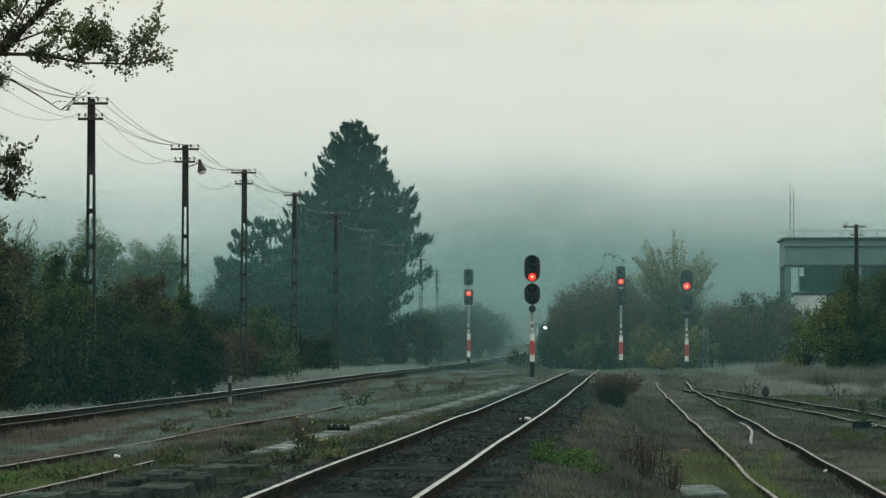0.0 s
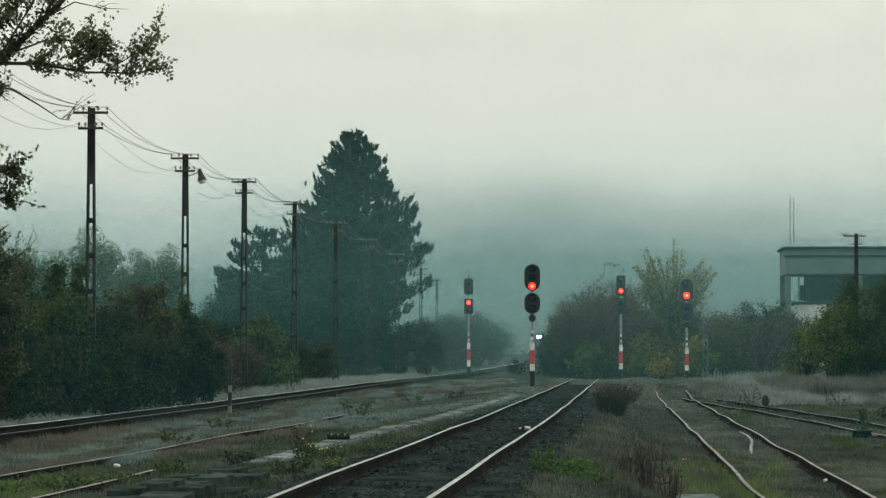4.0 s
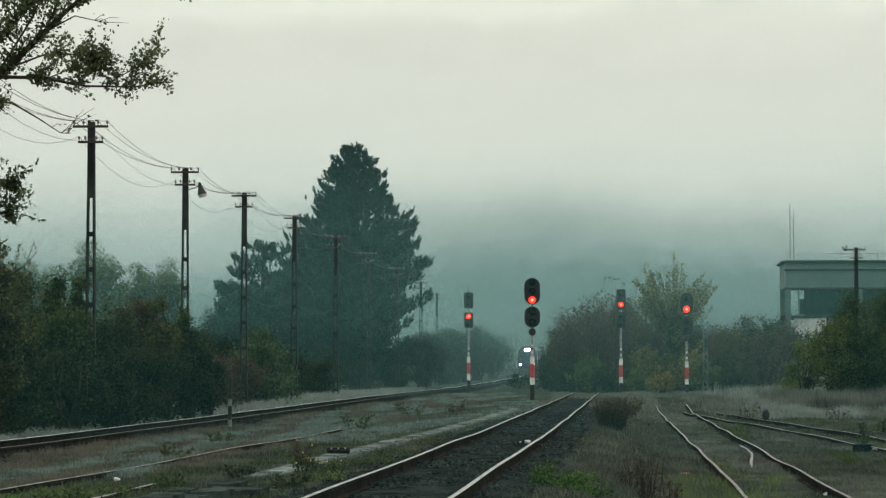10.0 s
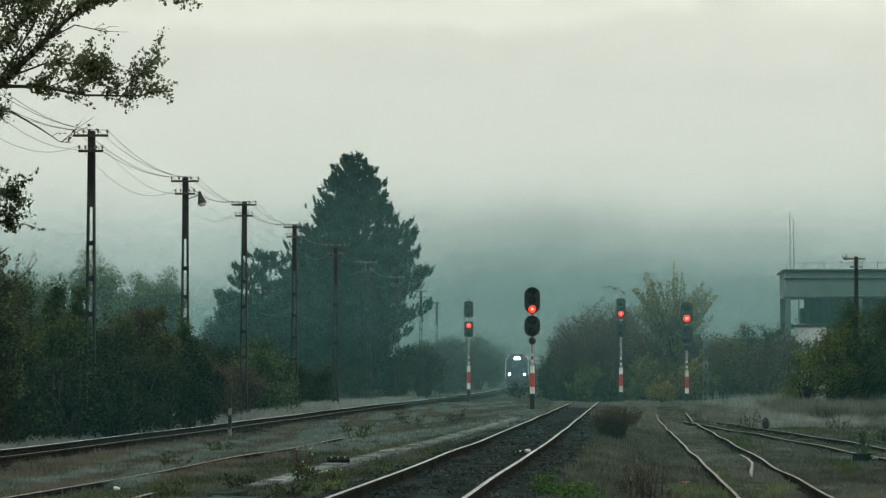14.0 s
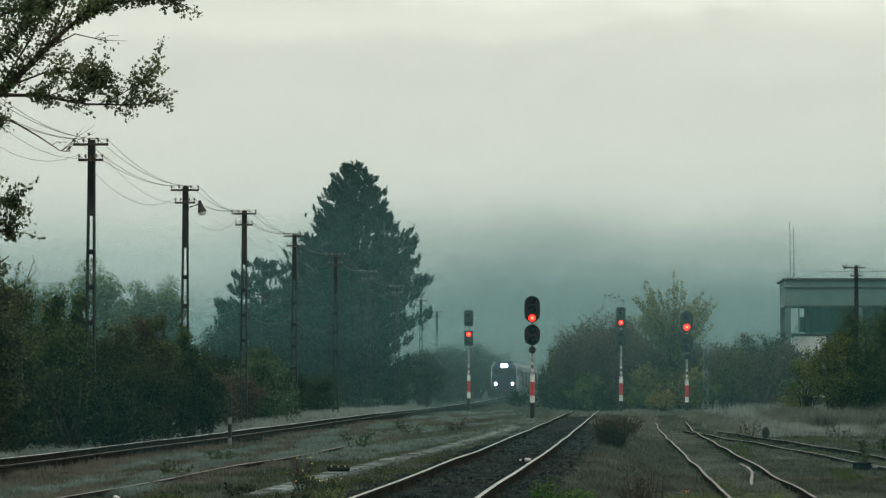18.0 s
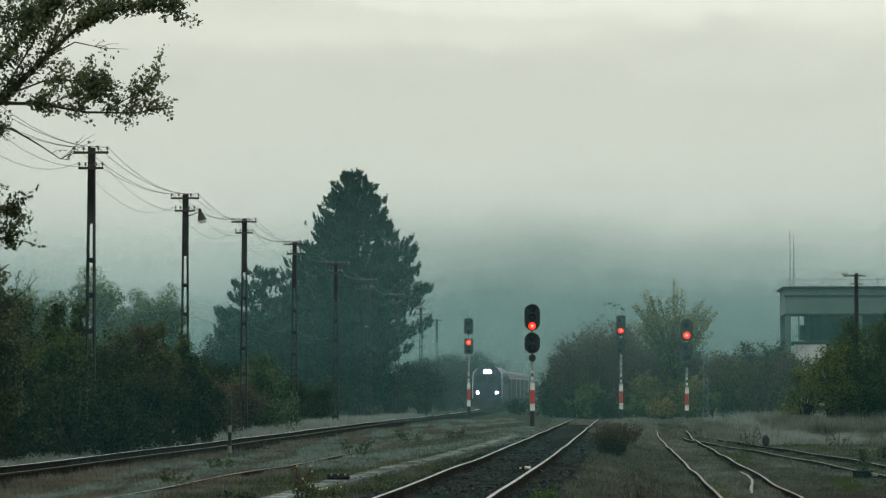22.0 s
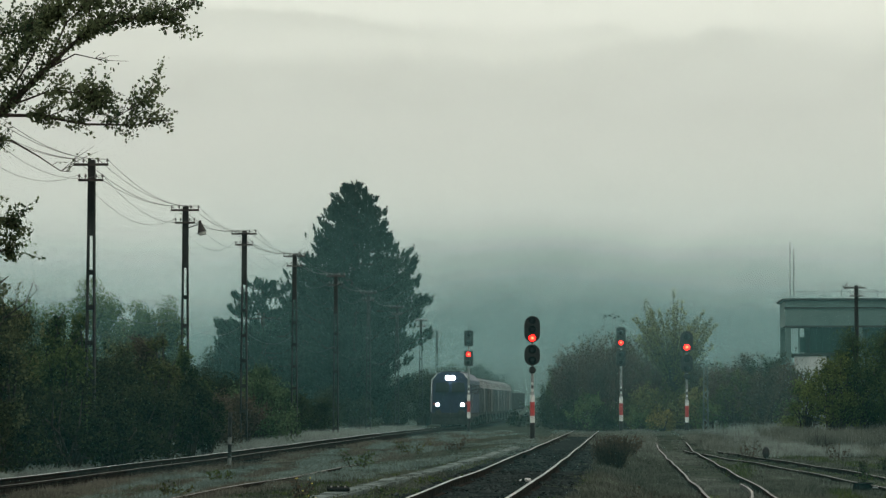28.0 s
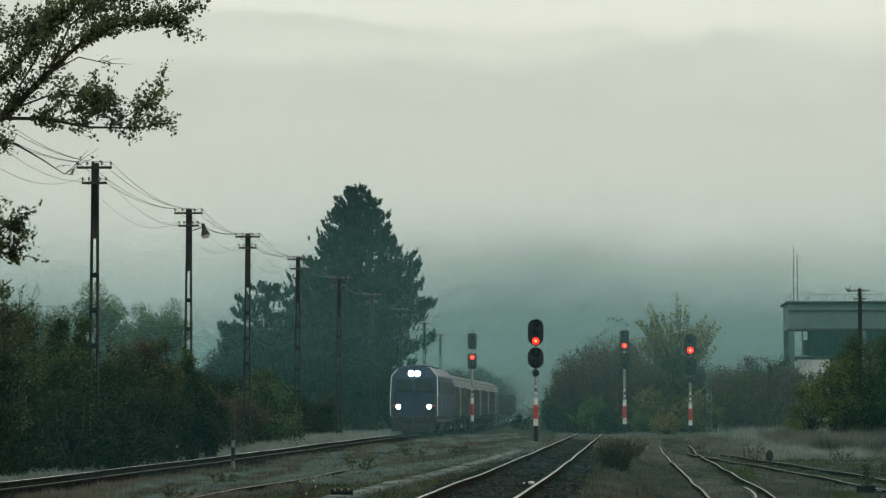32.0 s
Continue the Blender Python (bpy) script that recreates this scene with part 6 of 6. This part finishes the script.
WAGON_RED = mat("dull_red_wagon_paint", (0.018, 0.010, 0.009), (0.05, 0.024, 0.022), 0.8, 0.7, 0.1, fine=12)
TYRE = mat("wheel_steel", (0.05, 0.045, 0.04), (0.16, 0.15, 0.14), 5, 0.5, 0.1, metal=1.0, fine=30)


def bogie(parent, y, axles, r):
    b = bmesh.new()
    span = axles[-1] - axles[0]
    for s in (-1, 1):
        box(b, s * 1.0 - 0.07, s * 1.0 + 0.07, y - span / 2 - 0.7, y + span / 2 + 0.7, 0.45, 0.8, 0.03)
    box(b, -1.0, 1.0, y - 0.2, y + 0.2, 0.5, 0.75, 0.03)
    bog = part("bogie", b, SKIRT, parent, "grimy bogie frame")
    for a in axles:
        for s in (-1, 1):
            b = bmesh.new()
            tube(b, (s * 0.69, y + a, r), (s * 0.80, y + a, r), r, r, 20)
            tube(b, (s * 0.80, y + a, r), (s * 0.84, y + a, r), r * 0.45, r * 0.4, 12)
            part("wheel", b, TYRE, bog)
    return bog


def buffers(parent, y, way):
    for s in (-0.87, 0.87):
        b = bmesh.new()
        lathe_y(b, [(y, 0.11), (y + way * 0.35, 0.1), (y + way * 0.36, 0.23), (y + way * 0.42, 0.24), (y + way * 0.44, 0.2)], s, 1.05, 14)
        part("buffer", b, IRON, parent, "round steel buffer")
    b = bmesh.new()
    limb(b, [(0, y, 1.0), (0, y + way * 0.3, 0.98), (0, y + way * 0.36, 0.7)], [0.05, 0.05, 0.04], 8)
    part("coupling", b, IRON, parent)


def locomotive():
    """A boxy six-axle diesel locomotive, nose toward -Y, origin on the rails below its nose."""
    lo = thing("locomotive", "dark blue diesel locomotive with bright headlights", "locomotive")
    L, w = 17.0, 1.47
    section = [(-w, 1.05), (w, 1.05), (w, 3.5), (w - 0.04, 3.6), (w - 0.40, 4.02), (w - 0.7, 4.12), (-w + 0.7, 4.12), (-w + 0.40, 4.02), (-w + 0.04, 3.6), (-w, 3.5)]
    b = bmesh.new()
    rings = []
    # the cab faces lean back above the waist and round in at the corners
    for y, back, pinch in ((0.35, 0.55, 0.10), (0.6, 0.50, 0.03), (1.2, 0.25, 0.0), (L - 1.2, -0.25, 0.0), (L - 0.6, -0.5, 0.03), (L - 0.35, -0.55, 0.10)):
        rings.append([b.verts.new((u * (1 - pinch), y + back * max(0, (v - 2.3) / 1.86), v)) for u, v in section])
    for p, q in zip(rings, rings[1:]):
        for i in range(len(section)):
            j = (i + 1) % len(section)
            b.faces.new((p[i], p[j], q[j], q[i]))
    b.faces.new(rings[0][::-1])
    b.faces.new(rings[-1])
    bmesh.ops.recalc_face_normals(b, faces=b.faces[:])
    body = part("body", b, NAVY, lo, "dark blue riveted steel body")
    b = bmesh.new()
    box(b, -1.4, 1.4, 0.25, L - 0.25, 0.72, 1.06, 0.03)
    part("underframe", b, SKIRT, lo)

    def lean(z):
        return 0.33 + 0.55 * max(0, (z - 2.3) / 1.86)
    for s in (-1, 1):
        b = bmesh.new()
        vs = [b.verts.new((s * u, lean(z) - 0.02, z)) for u, z in ((0.10, 2.62), (1.12, 2.62), (1.04, 3.32), (0.10, 3.38))]
        b.faces.new(vs)
        ex = bmesh.ops.extrude_face_region(b, geom=b.faces[:])
        for v in ex["geom"]:
            if isinstance(v, bmesh.types.BMVert):
                v.co.y += 0.03
        bmesh.ops.recalc_face_normals(b, faces=b.faces[:])
        part("windscreen", b, GLASS, body, "dark sloping windscreen")
        b = bmesh.new()
        limb(b, [(s * 1.44, 0.36, 1.15), (s * 1.44, 0.33, 2.3), (s * 1.40, 0.70, 3.55), (s * 1.02, 0.83, 4.0)], [0.025] * 4, 6)
        part("edge_trim", b, WHITE, body, "white painted edge of the cab")
        b = bmesh.new()
        lathe_y(b, [(0.14, 0.05), (0.16, 0.16), (0.24, 0.19), (0.40, 0.19)], s * 0.94, 1.67, 16)
        part("lamp_housing", b, IRON, body)
        b = bmesh.new()
        lathe_y(b, [(0.10, 0.02), (0.13, 0.12), (0.16, 0.14)], s * 0.94, 1.67, 16)
        part("marker_lamp", b, MARKER, body, "glowing bluish white marker lamp")
        b = bmesh.new()
        lathe_y(b, [(0.20, 0.06), (0.24, 0.08), (0.40, 0.08)], s * 1.22, 1.74, 12)
        part("tail_lamp", b, RED, body, "small red tail lamp")
        for y, ln in ((1.7, 0.7), (L - 2.4, 0.7)):
            b = bmesh.new()
            box(b, s * w - 0.012, s * w + 0.012, y, y + ln, 2.55, 3.25, 0.01)
            part("cab_window", b, GLASS, body)
        for y in (4.2, 5.9, 7.6, 9.3, 11.0, 12.7):
            b = bmesh.new()
            for i in range(7):
                box(b, s * w - 0.01, s * w + 0.02, y, y + 1.2, 2.5 + i * 0.11, 2.56 + i * 0.11)
            part("grille", b, SKIRT, body, "dark louvred grille")
        b = bmesh.new()
        box(b, s * w - 0.01, s * w + 0.012, 3.0, 3.65, 1.15, 3.2, 0.01)
        part("door", b, NAVY, body)
        for y in (2.9, 3.75):
            b = bmesh.new()
            tube(b, (s * (w + 0.05), y, 1.2), (s * (w + 0.05), y, 2.4), 0.018, 0.018, 5)
            part("handrail", b, STEEL, body)
    b = bmesh.new()
    box(b, -0.4, 0.4, lean(3.7) - 0.14, lean(3.7) + 0.3, 3.50, 3.90, 0.06)
    part("headlight_box", b, NAVY, body)
    for s in (-0.19, 0.19):
        b = bmesh.new()
        lathe_y(b, [(lean(3.7) - 0.19, 0.03), (lean(3.7) - 0.17, 0.15), (lean(3.7) - 0.13, 0.175)], s, 3.70, 16)
        part("headlight", b, HEADLIGHT, body, "dazzling white headlight")
    b = bmesh.new()
    prism(b, [(-1.35, 0.18), (1.35, 0.18), (1.3, 0.72), (-1.3, 0.72)], "y", 0.05, 0.12)
    part("snow_plough", b, SKIRT, lo, "dark steel rail guard")
    for y in (3.6, 5.4, 8.0, 11.0, 13.2):
        b = bmesh.new()
        box(b, -0.7, 0.7, y, y + 1.1, 4.14, 4.26, 0.04)
        part("roof_hatch", b, SKIRT, body)
    b = bmesh.new()
    box(b, -1.2, 1.2, 6.6, 10.4, 0.3, 0.74, 0.06)
    part("fuel_tank", b, SKIRT, lo)
    buffers(lo, 0.3, -1)
    buffers(lo, L - 0.3, 1)
    bogie(lo, 4.0, (-1.9, 0, 1.9), 0.55)
    bogie(lo, L - 4.0, (-1.9, 0, 1.9), 0.55)
    return lo


def running_gear(c, L):
    """Underframe, two axles with springs, buffers and couplings of a freight car."""
    b = bmesh.new()
    box(b, -1.25, 1.25, 0.6, L - 0.6, 0.82, 1.06, 0.02)
    part("underframe", b, SKIRT, c)
    for y in (3.0, L - 3.0):
        for s in (-1, 1):
            b = bmesh.new()
            tube(b, (s * 0.69, y, 0.48), (s * 0.80, y, 0.48), 0.48, 0.48, 20)
            tube(b, (s * 0.80, y, 0.48), (s * 0.9, y, 0.48), 0.2, 0.16, 12)
            part("wheel", b, TYRE, c)
            b = bmesh.new()
            for k in range(4):
                box(b, s * 1.0 - 0.05, s * 1.0 + 0.05, y - 0.6 + k * 0.12, y + 0.6 - k * 0.12, 0.62 + k * 0.045, 0.66 + k * 0.045)
            part("leaf_spring", b, SKIRT, c)
    buffers(c, 0.55, -1)
    buffers(c, L - 0.55, 1)


def boxcar(paint, label):
    """A covered freight car: ribbed steel sides with a sliding door and a pale arched roof; nose toward -Y, origin on the rails at its near end."""
    c = thing("boxcar", label, "freight car", group="freight cars")
    L, w = 14.0, 1.40
    b = bmesh.new()
    prism(b, [(-w, 1.05), (w, 1.05), (w, 3.08), (-w, 3.08)], "y", 0.6, L - 0.6)
    body = part("body", b, paint, c)
    b = bmesh.new()
    arc = [((w + 0.06) * math.cos(radians(a)), 3.06 + 0.90 * math.sin(radians(a)) ** 0.9) for a in range(0, 181, 12)]
    prism(b, arc, "y", 0.52, L - 0.52)
    rf = part("roof", b, ROOF, c, "pale grey arched sheet roof")
    for i in range(9):
        y = 1.4 + i * (L - 2.8) / 8
        b = bmesh.new()
        seam = [((w + 0.075) * math.cos(radians(a)), 3.06 + 0.925 * math.sin(radians(a)) ** 0.9) for a in range(6, 175, 12)]
        limb(b, [(u, y, v) for u, v in seam], [0.02] * len(seam), 4)
        part("roof_seam", b, ROOF, rf)
    for s in (-1, 1):
        for i in range(13):
            y = 0.66 + i * (L - 1.4) / 12
            if abs(y - L / 2) < 1.3:
                continue
            b = bmesh.new()
            box(b, s * w - 0.01, s * w + 0.06, y, y + 0.09, 1.06, 3.05)
            part("rib", b, paint, body)
        b = bmesh.new()
        box(b, s * w - 0.01, s * w + 0.09, L / 2 - 1.25, L / 2 + 1.25, 1.1, 2.98, 0.02)
        dr = part("sliding_door", b, paint, body)
        for z in (1.5, 2.05, 2.6):
            b = bmesh.new()
            box(b, s * (w + 0.09) - 0.01, s * (w + 0.09) + 0.02, L / 2 - 1.2, L / 2 + 1.2, z, z + 0.06)
            part("door_rail", b, SKIRT, dr)
        for y in (1.6, L - 2.5):
            b = bmesh.new()
            box(b, s * w - 0.01, s * w + 0.03, y, y + 0.9, 2.55, 2.9, 0.01)
            part("vent_hatch", b, SKIRT, body, "dark louvred hatch")
    for y, way in ((0.6, -1), (L - 0.6, 1)):
        for x in (-0.9, -0.3, 0.3, 0.9):
            b = bmesh.new()
            box(b, x - 0.04, x + 0.04, y + min(0, way * 0.06), y + max(0, way * 0.06), 1.1, 3.2)
            part("end_post", b, SKIRT, body)
    running_gear(c, L)
    return c


def open_wagon(label):
    """A high-sided open freight car, dull red, with upright stanchions; origin on the rails at its near end."""
    c = thing("open_wagon", label, "freight car", group="freight cars")
    L, w = 14.0, 1.40
    for nm, x0, x1, y0, y1 in (("side_wall", -w, -w + 0.06, 0.6, L - 0.6), ("side_wall", w - 0.06, w, 0.6, L - 0.6),
                               ("end_wall", -w + 0.062, w - 0.062, 0.6, 0.66), ("end_wall", -w + 0.062, w - 0.062, L - 0.66, L - 0.6)):
        b = bmesh.new()
        box(b, x0, x1, y0, y1, 1.07, 2.85, 0.01)
        part(nm, b, WAGON_RED, c)
    b = bmesh.new()
    box(b, -w + 0.07, w - 0.07, 0.67, L - 0.67, 1.065, 1.14)
    part("floor", b, SKIRT, c)
    for s in (-1, 1):
        for i in range(11):
            y = 0.7 + i * (L - 1.5) / 10
            b = bmesh.new()
            box(b, s * (w + 0.04) - 0.045, s * (w + 0.04) + 0.045, y, y + 0.1, 1.07, 2.9)
            part("stanchion", b, SKIRT, c)
    running_gear(c, L)
    return c


LOCO = locomotive()
grey_car = boxcar(WAGON_GREY, "weathered grey boxcar with ribbed sides and a pale roof")
brown_car = boxcar(WAGON_BROWN, "weathered brownish boxcar with ribbed sides and a pale roof")
red_wagon = open_wagon("dull red open freight car with high steel sides")
CARS = [grey_car, brown_car, copy_thing(grey_car, pose(0, 0, 0)), copy_thing(grey_car, pose(0, 0, 0)), copy_thing(brown_car, pose(0, 0, 0)),
        red_wagon, copy_thing(red_wagon, pose(0, 0, 0)), copy_thing(red_wagon, pose(0, 0, 0))]


def motions():
    """The train rolls in at a steady 10.3 m/s along the main track."""
    times = [0, 2, 4, 6, 8, 10, 12, 14, 16, 18, 20, 22, 24, 26, 28, 30, 32]
    offset = 0.0
    for car, length in zip([LOCO] + CARS, [17.4] + [14.0] * len(CARS)):
        rows = []
        for t in times:
            y = 171.5 + 10.3 * (32 - t) + offset
            z0, z1 = -0.03 + float(grade(y)), -0.03 + float(grade(y + length))
            rows.append((t, pose(-12.5, y, z0, math.degrees(math.atan2(z1 - z0, length)))))
        walk(car, rows)
        offset += length


motions()
